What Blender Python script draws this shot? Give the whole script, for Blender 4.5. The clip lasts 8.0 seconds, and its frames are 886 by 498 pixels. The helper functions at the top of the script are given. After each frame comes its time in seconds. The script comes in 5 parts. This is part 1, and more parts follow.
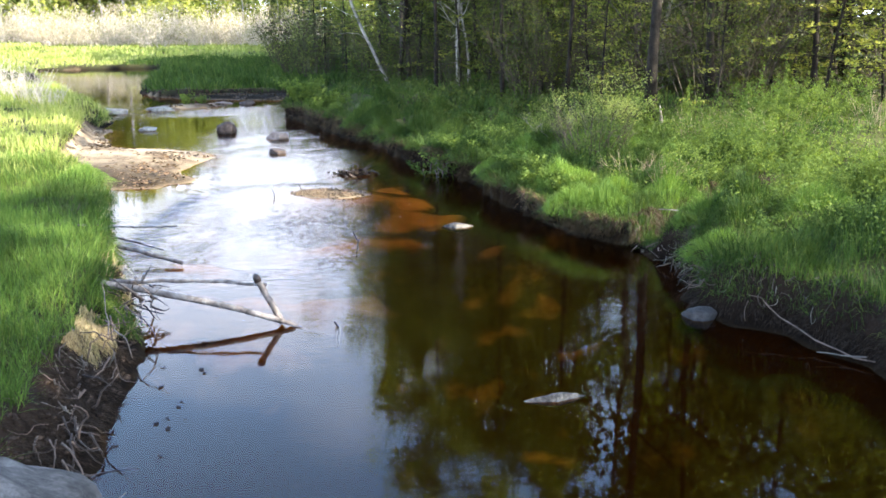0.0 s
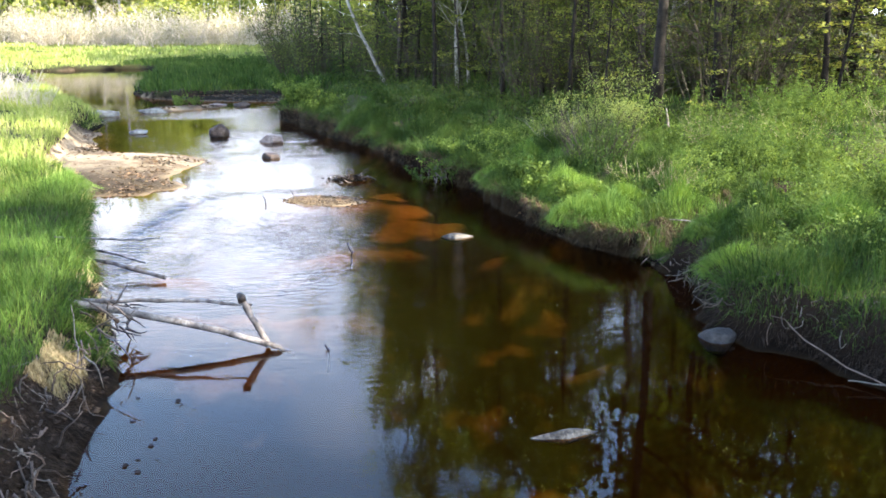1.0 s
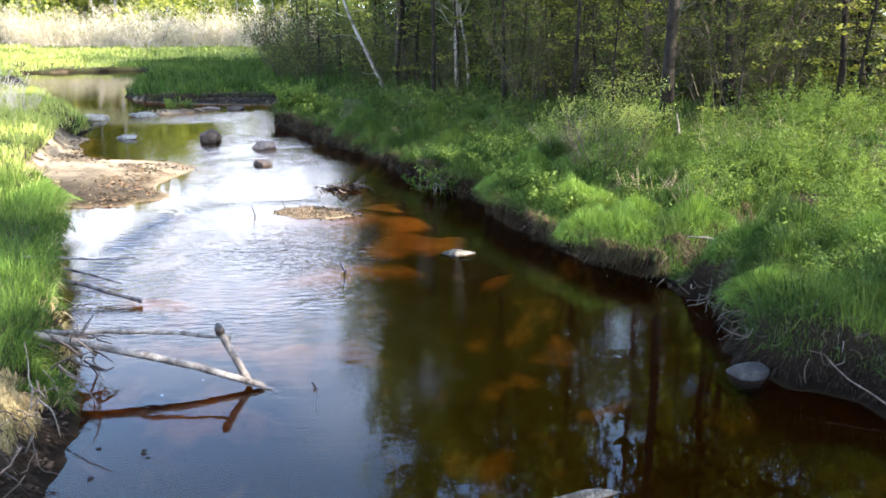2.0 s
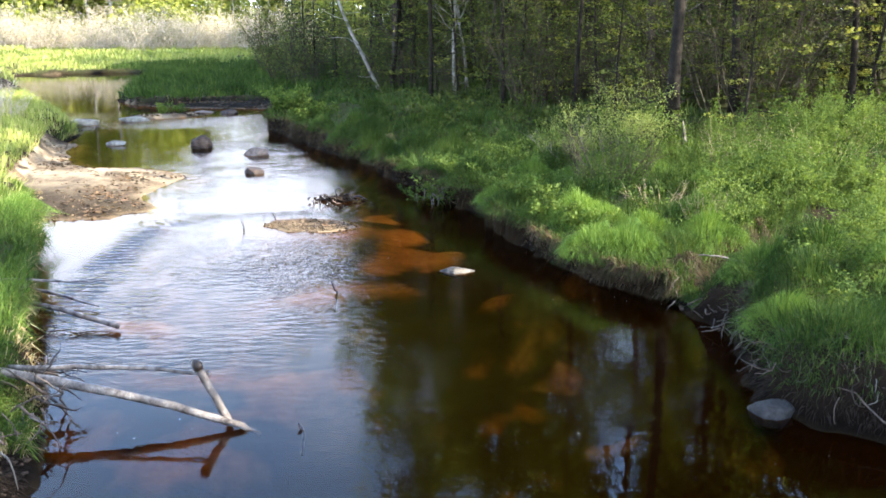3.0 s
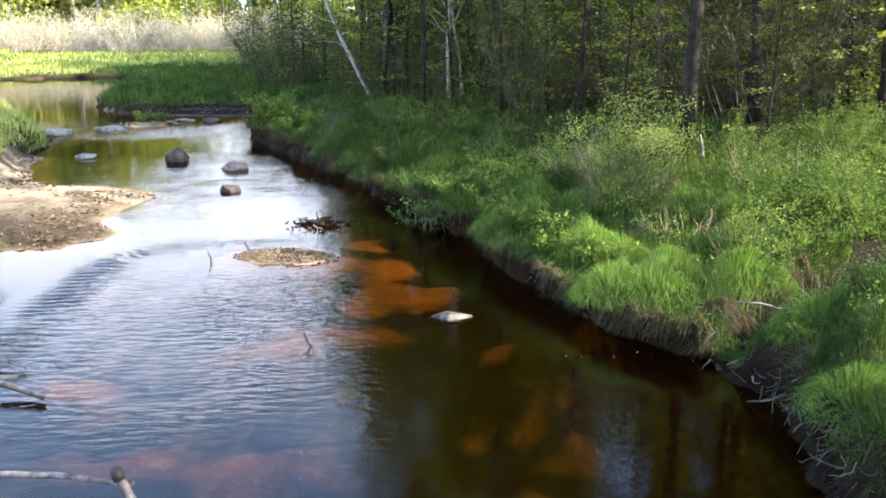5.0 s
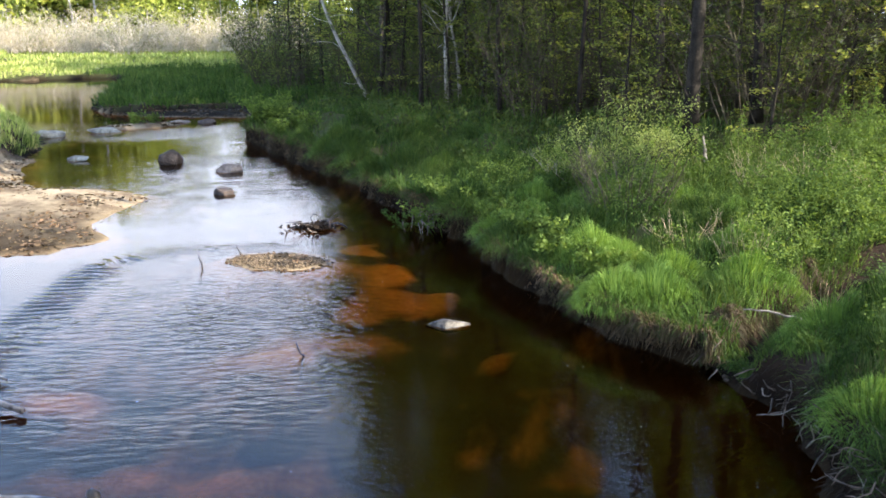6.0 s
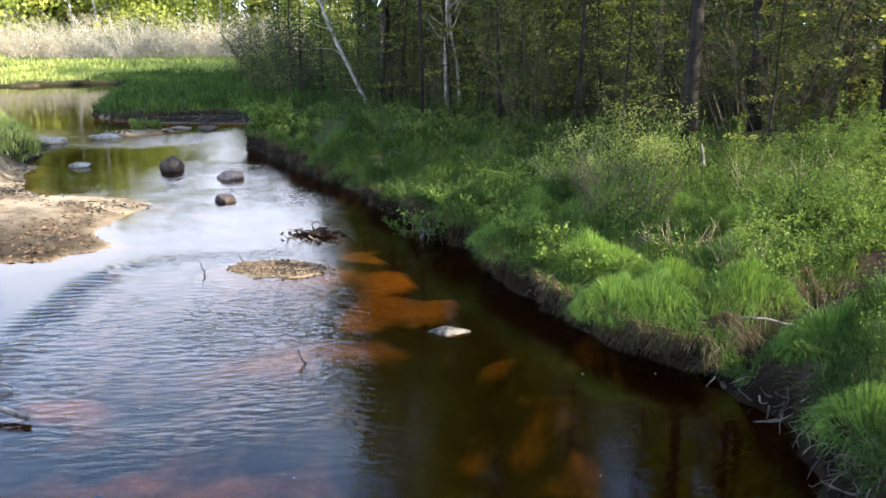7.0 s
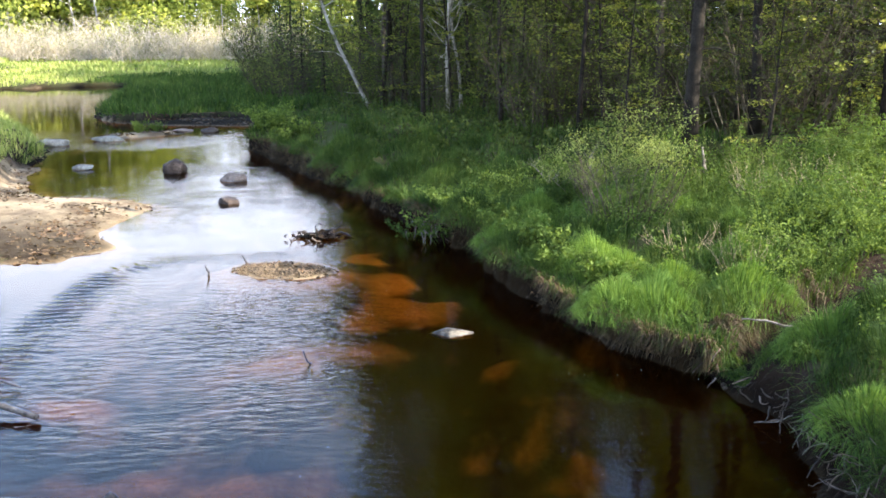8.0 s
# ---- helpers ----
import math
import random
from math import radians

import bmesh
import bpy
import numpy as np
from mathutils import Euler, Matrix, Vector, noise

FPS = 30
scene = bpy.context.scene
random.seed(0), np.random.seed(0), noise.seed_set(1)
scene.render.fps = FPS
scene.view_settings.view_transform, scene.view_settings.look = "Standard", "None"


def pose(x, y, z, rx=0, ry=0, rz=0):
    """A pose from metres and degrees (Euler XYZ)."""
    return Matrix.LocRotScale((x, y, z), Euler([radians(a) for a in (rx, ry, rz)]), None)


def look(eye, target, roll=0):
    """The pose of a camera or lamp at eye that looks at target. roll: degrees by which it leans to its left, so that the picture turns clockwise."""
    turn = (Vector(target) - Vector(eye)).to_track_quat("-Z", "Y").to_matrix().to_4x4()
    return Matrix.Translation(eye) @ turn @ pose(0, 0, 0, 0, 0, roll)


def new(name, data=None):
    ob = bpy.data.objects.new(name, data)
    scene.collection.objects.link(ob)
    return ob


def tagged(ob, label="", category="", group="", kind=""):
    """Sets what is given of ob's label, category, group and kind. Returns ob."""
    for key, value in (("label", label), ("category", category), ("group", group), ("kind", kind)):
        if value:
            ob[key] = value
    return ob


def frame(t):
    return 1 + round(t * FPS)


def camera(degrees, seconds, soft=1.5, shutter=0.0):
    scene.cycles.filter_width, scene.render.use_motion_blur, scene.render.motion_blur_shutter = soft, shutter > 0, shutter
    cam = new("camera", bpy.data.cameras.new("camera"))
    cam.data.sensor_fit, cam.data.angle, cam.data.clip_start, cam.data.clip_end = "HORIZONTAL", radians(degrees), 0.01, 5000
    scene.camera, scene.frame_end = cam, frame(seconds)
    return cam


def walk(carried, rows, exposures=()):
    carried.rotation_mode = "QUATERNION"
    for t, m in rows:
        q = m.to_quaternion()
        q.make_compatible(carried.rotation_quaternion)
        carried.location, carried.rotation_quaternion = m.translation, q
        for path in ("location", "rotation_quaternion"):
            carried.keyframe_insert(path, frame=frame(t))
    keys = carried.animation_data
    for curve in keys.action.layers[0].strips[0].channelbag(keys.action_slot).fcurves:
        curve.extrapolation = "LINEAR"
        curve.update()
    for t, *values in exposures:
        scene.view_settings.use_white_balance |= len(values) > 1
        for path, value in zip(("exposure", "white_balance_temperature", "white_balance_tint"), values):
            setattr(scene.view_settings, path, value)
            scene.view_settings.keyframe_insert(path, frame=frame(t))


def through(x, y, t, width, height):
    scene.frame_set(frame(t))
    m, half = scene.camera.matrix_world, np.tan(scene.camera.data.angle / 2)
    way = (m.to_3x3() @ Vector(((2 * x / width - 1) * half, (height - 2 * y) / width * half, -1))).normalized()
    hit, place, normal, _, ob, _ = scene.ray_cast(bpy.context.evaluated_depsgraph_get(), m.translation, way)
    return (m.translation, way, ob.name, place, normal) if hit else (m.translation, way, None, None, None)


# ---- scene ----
cam = camera(52.0, 8.0, 1.7)
PATH = [
    (0, (0.291, -0.032, 2.641), (0.241, 1.905, 2.148), -0.4),
    (0.5, (0.284, 0.273, 2.638), (0.236, 2.211, 2.144), -0.4),
    (1, (0.276, 0.564, 2.636), (0.229, 2.502, 2.143), -0.4),
    (1.5, (0.258, 1.028, 2.629), (0.212, 2.966, 2.138), -0.4),
    (3, (0.239, 1.908, 2.689), (0.199, 3.847, 2.199), -0.4),
    (3.5, (0.236, 2.412, 2.739), (0.199, 4.351, 2.25), -0.5),
    (4, (0.235, 2.68, 2.752), (0.202, 4.619, 2.264), -0.5),
    (4.5, (0.237, 3.029, 2.744), (0.205, 4.968, 2.256), -0.5),
    (6, (0.255, 3.61, 2.705), (0.228, 5.55, 2.219), -0.6),
    (6.5, (0.25, 3.598, 2.733), (0.222, 5.54, 2.253), -0.6),
    (7, (0.247, 3.54, 2.753), (0.221, 5.482, 2.277), -0.6),
    (7.5, (0.239, 3.477, 2.762), (0.211, 5.421, 2.29), -0.6),
    (8, (0.217, 3.462, 2.767), (0.191, 5.405, 2.297), -0.5),
]
walk(cam, [(t, look(eye, target, roll)) for t, eye, target, roll in PATH],
     [(0, 2.0), (2.0, 1.98), (3.5, 1.9), (4.5, 1.95), (6.2, 1.56), (7.0, 1.6), (8, 1.74)])

# ---- world, sun, exposure ----
SUN_AZ, SUN_EL = 106.0, 33.0          # compass degrees from +y towards +x
world = bpy.data.worlds.new("sky")
scene.world = world
world.use_nodes = True
wn = world.node_tree.nodes
sky = wn.new("ShaderNodeTexSky")
sky.sky_type, sky.sun_disc = "NISHITA", False
sky.sun_elevation, sky.sun_rotation = radians(SUN_EL), radians(SUN_AZ)
sky.air_density, sky.dust_density, sky.ozone_density = 1.0, 1.2, 2.5
wn["Background"].inputs["Strength"].default_value = 0.33


def fair_weather_clouds():
    """White cloud in perspective on the sky, thickening towards the horizon all round."""
    nt = world.node_tree
    tc = wn.new("ShaderNodeTexCoord")
    sep = wn.new("ShaderNodeSeparateXYZ")
    nt.links.new(tc.outputs["Generated"], sep.inputs[0])
    add = wn.new("ShaderNodeMath")
    add.operation, add.inputs[1].default_value = "ADD", 0.13
    nt.links.new(sep.outputs[2], add.inputs[0])
    flat = wn.new("ShaderNodeVectorMath")
    flat.operation = "DIVIDE"
    nt.links.new(tc.outputs["Generated"], flat.inputs[0])
    nt.links.new(add.outputs[0], flat.inputs[1])
    n = wn.new("ShaderNodeTexNoise")
    n.inputs["Scale"].default_value, n.inputs["Detail"].default_value = 0.9, 6.0
    nt.links.new(flat.outputs[0], n.inputs["Vector"])
    rise = wn.new("ShaderNodeMapRange")
    for i, v in ((1, 0.12), (2, 0.5), (3, 0.36), (4, -0.3)):
        rise.inputs[i].default_value = v
    nt.links.new(sep.outputs[2], rise.inputs[0])
    thick = wn.new("ShaderNodeMath")
    thick.operation = "ADD"
    nt.links.new(n.outputs["Fac"], thick.inputs[0])
    nt.links.new(rise.outputs[0], thick.inputs[1])
    mask = wn.new("ShaderNodeMapRange")
    for i, v in ((1, 0.46), (2, 0.68), (3, 0.0), (4, 1.0)):
        mask.inputs[i].default_value = v
    nt.links.new(thick.outputs[0], mask.inputs[0])
    mx = wn.new("ShaderNodeMix")
    mx.data_type = "RGBA"
    nt.links.new(mask.outputs[0], mx.inputs[0])
    nt.links.new(sky.outputs[0], mx.inputs[6])
    mx.inputs[7].default_value = (3.75, 4.05, 4.9, 1)
    nt.links.new(mx.outputs[2], wn["Background"].inputs["Color"])


fair_weather_clouds()
sun = new("sun", bpy.data.lights.new("sun", "SUN"))
sun.data.energy, sun.data.angle, sun.data.color = 7.3, radians(0.6), (1.0, 0.94, 0.84)
sa, se = radians(SUN_AZ), radians(SUN_EL)
TO_SUN = Vector((math.sin(sa) * math.cos(se), math.cos(sa) * math.cos(se), math.sin(se)))
sun.matrix_world = look(TO_SUN * 50, (0, 0, 0))

# ---- materials ----


def material(name):
    m = bpy.data.materials.new(name)
    m.use_nodes = True
    nt = m.node_tree
    nt.nodes.clear()
    out = nt.nodes.new("ShaderNodeOutputMaterial")
    return m, nt, out


def nd(nt, kind, **values):
    n = nt.nodes.new(kind)
    for k, v in values.items():
        if k in n.inputs:
            n.inputs[k].default_value = v
    return n


def ramp(nt, src, stops):
    r = nt.nodes.new("ShaderNodeValToRGB")
    while len(r.color_ramp.elements) < len(stops):
        r.color_ramp.elements.new(0.5)
    for e, (p, c) in zip(r.color_ramp.elements, stops):
        e.position, e.color = p, (*c, 1)
    nt.links.new(src, r.inputs[0])
    return r.outputs[0]


def texnoise(nt, scale, detail=4.0, rough=0.6, vec=None):
    n = nd(nt, "ShaderNodeTexNoise", Scale=scale, Detail=detail, Roughness=rough)
    if vec is None:
        vec = nt.nodes.new("ShaderNodeNewGeometry").outputs["Position"]
    nt.links.new(vec, n.inputs["Vector"])
    return n.outputs["Fac"]


def mix(nt, fac, a, b, mode="MIX"):
    n = nt.nodes.new("ShaderNodeMix")
    n.data_type, n.blend_type = "RGBA", mode
    for sock, v in ((n.inputs[0], fac), (n.inputs[6], a), (n.inputs[7], b)):
        if hasattr(v, "is_output"):
            nt.links.new(v, sock)
        elif isinstance(v, tuple):
            sock.default_value = (*v, 1)
        else:
            sock.default_value = v
    return n.outputs[2]


def math_node(nt, op, a, b=0.0):
    n = nt.nodes.new("ShaderNodeMath")
    n.operation = op
    for sock, v in ((n.inputs[0], a), (n.inputs[1], b)):
        if hasattr(v, "is_output"):
            nt.links.new(v, sock)
        else:
            sock.default_value = v
    return n.outputs[0]


def surface(name, stops, scale, bump_scale, bump=0.3, rough=0.85, fine=None, dist=0.02, obj=False):
    """A matt natural surface: a two-scale colour and a relief."""
    m, nt, out = material(name)
    vec = None
    if obj:
        vec = nt.nodes.new("ShaderNodeTexCoord").outputs["Object"]
    c = ramp(nt, texnoise(nt, scale, 5, 0.65, vec), stops)
    g = texnoise(nt, fine or scale * 7, 3, 0.7, vec)
    c = mix(nt, 0.55, c, mix(nt, 1.0, c, ramp(nt, g, [(0.3, (0.35, 0.35, 0.35)), (0.7, (1.6, 1.6, 1.6))]), "MULTIPLY"))
    p = nd(nt, "ShaderNodeBsdfPrincipled", Roughness=rough)
    p.inputs["Specular IOR Level"].default_value = 0.1 if rough > 0.85 else 0.25
    nt.links.new(c, p.inputs["Base Color"])
    b = nd(nt, "ShaderNodeBump", Strength=bump, Distance=dist)
    nt.links.new(texnoise(nt, bump_scale, 5, 0.6, vec), b.inputs["Height"])
    nt.links.new(b.outputs[0], p.inputs["Normal"])
    nt.links.new(p.outputs[0], out.inputs[0])
    return m


def leafy(name, dark, light, big=0.5, through=0.4, rough=0.7, third=None):
    """Thin foliage that lets light through; colour varies by leaf and by patch."""
    m, nt, out = material(name)
    isl = nt.nodes.new("ShaderNodeNewGeometry").outputs["Random Per Island"]
    stops = [(0.0, dark), (0.75, light)] + ([(1.0, third)] if third else [])
    c = ramp(nt, isl, stops)
    patch = ramp(nt, texnoise(nt, big, 3, 0.6), [(0.32, (0.42, 0.5, 0.42)), (0.68, (1.4, 1.28, 1.15))])
    c = mix(nt, 1.0, c, patch, "MULTIPLY")
    p = nd(nt, "ShaderNodeBsdfPrincipled", Roughness=rough)
    p.inputs["Specular IOR Level"].default_value = 0.15
    nt.links.new(c, p.inputs["Base Color"])
    t = nt.nodes.new("ShaderNodeBsdfTranslucent")
    nt.links.new(mix(nt, 1.0, c, (1.25, 1.2, 0.7), "MULTIPLY"), t.inputs["Color"])
    x = nd(nt, "ShaderNodeMixShader", Fac=through)
    nt.links.new(p.outputs[0], x.inputs[1])
    nt.links.new(t.outputs[0], x.inputs[2])
    nt.links.new(x.outputs[0], out.inputs[0])
    return m


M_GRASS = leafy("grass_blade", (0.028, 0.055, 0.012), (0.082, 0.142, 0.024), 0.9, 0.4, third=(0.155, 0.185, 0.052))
# Grass with tree shade put into its colour, for right bank and island.
M_GRASS_SHADE = leafy("shaded_grass_blade", (0.022, 0.046, 0.012), (0.064, 0.118, 0.024), 0.9, 0.4, third=(0.125, 0.155, 0.048))
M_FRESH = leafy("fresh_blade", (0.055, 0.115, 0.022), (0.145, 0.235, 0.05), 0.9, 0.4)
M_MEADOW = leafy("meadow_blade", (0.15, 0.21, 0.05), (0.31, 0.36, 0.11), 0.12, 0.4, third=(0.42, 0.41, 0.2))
M_DRY = leafy("dry_blade", (0.24, 0.18, 0.1), (0.5, 0.4, 0.25), 2.0, 0.25)
M_THATCH = leafy("brown_thatch", (0.03, 0.021, 0.013), (0.11, 0.08, 0.05), 2.0, 0.2)
M_FORB = leafy("forb_leaf", (0.055, 0.095, 0.02), (0.12, 0.18, 0.04), 1.1, 0.45, third=(0.155, 0.21, 0.055))
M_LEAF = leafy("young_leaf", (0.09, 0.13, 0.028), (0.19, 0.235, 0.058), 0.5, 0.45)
# Shade or sunlight is put into these two leaf colours.
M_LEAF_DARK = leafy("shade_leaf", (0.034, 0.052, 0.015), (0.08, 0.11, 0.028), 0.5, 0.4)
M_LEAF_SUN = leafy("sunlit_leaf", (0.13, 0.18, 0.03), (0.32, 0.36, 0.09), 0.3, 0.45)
# Bough leaves brightened in colour to look sunlit inside the shaded wood.
M_BOUGH_SUN = leafy("sunlit_bough_leaf", (0.1, 0.13, 0.025), (0.24, 0.26, 0.065), 0.8, 0.45)
M_NEEDLE = leafy("needle_spray", (0.02, 0.042, 0.012), (0.06, 0.095, 0.025), 0.8, 0.2)
M_BUSHLEAF = leafy("pale_bush_leaf", (0.13, 0.17, 0.045), (0.25, 0.3, 0.095), 1.0, 0.35)
M_PALEBUD = leafy("pale_bud", (0.22, 0.2, 0.14), (0.42, 0.39, 0.31), 0.25, 0.35)
M_BARK = surface("grey_bark", [(0.3, (0.03, 0.025, 0.02)), (0.7, (0.1, 0.085, 0.07))], 6, 25, 0.6, 0.9, dist=0.02)
M_DARKBARK = surface("dark_bark", [(0.3, (0.008, 0.0065, 0.005)), (0.7, (0.034, 0.028, 0.021))], 6, 25, 0.9, 0.9)
M_BIRCH = surface("pale_bark", [(0.35, (0.09, 0.08, 0.062)), (0.5, (0.27, 0.25, 0.21)), (0.7, (0.45, 0.42, 0.37))], 4, 18, 0.3, 0.8)
M_TWIG = surface("willow_twig", [(0.3, (0.34, 0.29, 0.22)), (0.7, (0.56, 0.5, 0.42))], 1.5, 30, 0.1, 0.85)
M_STRAW = surface("straw_stalk", [(0.3, (0.2, 0.15, 0.09)), (0.7, (0.4, 0.32, 0.2))], 1.5, 30, 0.1, 0.85)
M_BRUSH = surface("brown_brush", [(0.3, (0.03, 0.025, 0.017)), (0.7, (0.1, 0.083, 0.056))], 1.5, 30, 0.1, 0.9)
M_DRIFT = surface("weathered_driftwood", [(0.35, (0.045, 0.035, 0.028)), (0.5, (0.15, 0.125, 0.105)), (0.7, (0.29, 0.255, 0.22))], 12, 40, 0.5, 0.8)
M_WETWOOD = surface("wet_dark_wood", [(0.3, (0.02, 0.014, 0.01)), (0.7, (0.07, 0.05, 0.036))], 9, 40, 0.5, 0.4)
M_ROOT = surface("bare_root", [(0.3, (0.05, 0.035, 0.026)), (0.7, (0.17, 0.125, 0.095))], 9, 40, 0.4, 0.85)
M_ROOTPALE = surface("grey_dead_branch", [(0.3, (0.07, 0.06, 0.05)), (0.7, (0.22, 0.19, 0.155))], 9, 40, 0.4, 0.85)
M_ROCK = surface("dark_wet_rock", [(0.3, (0.022, 0.016, 0.012)), (0.7, (0.11, 0.08, 0.062))], 5, 22, 0.8, 0.8, obj=True)
M_ROCKTAN = surface("tan_rock", [(0.3, (0.09, 0.06, 0.045)), (0.7, (0.28, 0.21, 0.16))], 5, 22, 0.6, 0.7, obj=True)
M_ROCKPALE = surface("pale_rock", [(0.3, (0.09, 0.075, 0.055)), (0.5, (0.2, 0.175, 0.13)), (0.7, (0.33, 0.3, 0.24))], 5, 22, 0.5, 0.75, obj=True)
M_STONE = surface("mottled_pale_stone", [(0.38, (0.022, 0.018, 0.013)), (0.5, (0.075, 0.063, 0.048)), (0.62, (0.15, 0.13, 0.1))], 11, 30, 0.7, 0.6, obj=True)
M_ROCKGREY = surface("dull_grey_rock", [(0.3, (0.018, 0.016, 0.014)), (0.7, (0.06, 0.055, 0.05))], 5, 25, 0.5, 0.8, obj=True)
M_GRANITE = surface("grey_granite", [(0.36, (0.018, 0.017, 0.015)), (0.5, (0.05, 0.047, 0.042)), (0.64, (0.105, 0.099, 0.088))], 5, 30, 0.5, 0.85, fine=45, obj=True)
M_CLOD = surface("bank_soil", [(0.3, (0.014, 0.010, 0.007)), (0.7, (0.07, 0.05, 0.036))], 8, 40, 0.5, 0.95)
M_PEBBLE = surface("gravel_stone", [(0.3, (0.045, 0.03, 0.017)), (0.7, (0.17, 0.12, 0.07))], 9, 50, 0.3, 0.7)
M_DEADLEAF = leafy("dead_leaf", (0.03, 0.02, 0.013), (0.12, 0.08, 0.05), 3.0, 0.15)
M_SODDEN = surface("sodden_leaf", [(0.3, (0.012, 0.009, 0.006)), (0.7, (0.04, 0.028, 0.02))], 20, 60, 0.2, 0.9)
M_FOAM = surface("foam_fleck", [(0.3, (0.6, 0.58, 0.52)), (0.7, (0.8, 0.79, 0.75))], 40, 80, 0.2, 0.6)


def ground_material():
    """Soil, litter, sand, turf and stream bed, by the cover laid down with the terrain."""
    m, nt, out = material("earth")
    at = nt.nodes.new("ShaderNodeAttribute")
    at.attribute_name = "cover"
    sep = nt.nodes.new("ShaderNodeSeparateColor")
    nt.links.new(at.outputs["Color"], sep.inputs[0])
    big, fine = texnoise(nt, 1.3, 5, 0.65), texnoise(nt, 22, 4, 0.7)
    soil = mix(nt, fine, (0.012, 0.008, 0.006), (0.05, 0.034, 0.024))
    turf = mix(nt, big, mix(nt, fine, (0.025, 0.04, 0.01), (0.08, 0.09, 0.03)), mix(nt, fine, (0.02, 0.015, 0.009), (0.06, 0.045, 0.026)))
    sand = mix(nt, ramp(nt, big, [(0.4, (0, 0, 0)), (0.6, (1, 1, 1))]), mix(nt, fine, (0.05, 0.036, 0.024), (0.15, 0.11, 0.072)), mix(nt, fine, (0.17, 0.13, 0.085), (0.34, 0.275, 0.185)))
    bed = ramp(nt, texnoise(nt, 0.9, 4, 0.55), [(0.35, (0.3, 0.21, 0.12)), (0.7, (0.58, 0.43, 0.26))])
    bed = mix(nt, 0.5, bed, mix(nt, 1.0, bed, ramp(nt, fine, [(0.3, (0.4, 0.4, 0.4)), (0.7, (1.5, 1.5, 1.5))]), "MULTIPLY"))
    z = nt.nodes.new("ShaderNodeSeparateXYZ")
    nt.links.new(nt.nodes.new("ShaderNodeNewGeometry").outputs["Position"], z.inputs[0])
    drift = nt.nodes.new("ShaderNodeMapping")
    drift.inputs["Scale"].default_value = (1.6, 0.8, 1.0)
    drift.inputs["Rotation"].default_value = (0, 0, radians(-18))
    nt.links.new(nt.nodes.new("ShaderNodeNewGeometry").outputs["Position"], drift.inputs["Vector"])
    blot = math_node(nt, "MULTIPLY", math_node(nt, "SUBTRACT", texnoise(nt, 1.9, 4, 0.55, drift.outputs[0]), 0.5), 0.95)
    spread = nd(nt, "ShaderNodeMapRange")
    for i, v in ((1, 0.12), (2, 1.0), (3, 0.0), (4, 1.0)):
        spread.inputs[i].default_value = v
    nt.links.new(math_node(nt, "ADD", at.outputs["Alpha"], blot), spread.inputs[0])
    sandy = spread.outputs[0]
    bed = mix(nt, sandy, mix(nt, fine, (0.008, 0.006, 0.003), (0.03, 0.019, 0.009)), bed)
    # Darkest near the water: wet soil plus bank shade put into the colour.
    wet = nd(nt, "ShaderNodeMapRange")
    for i, v in ((1, 0.05), (2, 0.45), (3, 0.2), (4, 1.0)):
        wet.inputs[i].default_value = v
    nt.links.new(z.outputs[2], wet.inputs[0])
    soil = mix(nt, 1.0, soil, wet.outputs[0], "MULTIPLY")
    c = mix(nt, sep.outputs[1], soil, turf)
    c = mix(nt, sep.outputs[0], c, sand)
    c = mix(nt, sep.outputs[2], c, bed)
    p = nd(nt, "ShaderNodeBsdfPrincipled", Roughness=0.9)
    p.inputs["Specular IOR Level"].default_value = 0.03
    nt.links.new(c, p.inputs["Base Color"])
    b = nd(nt, "ShaderNodeBump", Strength=0.7, Distance=0.03)
    nt.links.new(texnoise(nt, 14, 6, 0.7), b.inputs["Height"])
    nt.links.new(b.outputs[0], p.inputs["Normal"])
    nt.links.new(p.outputs[0], out.inputs[0])
    return m


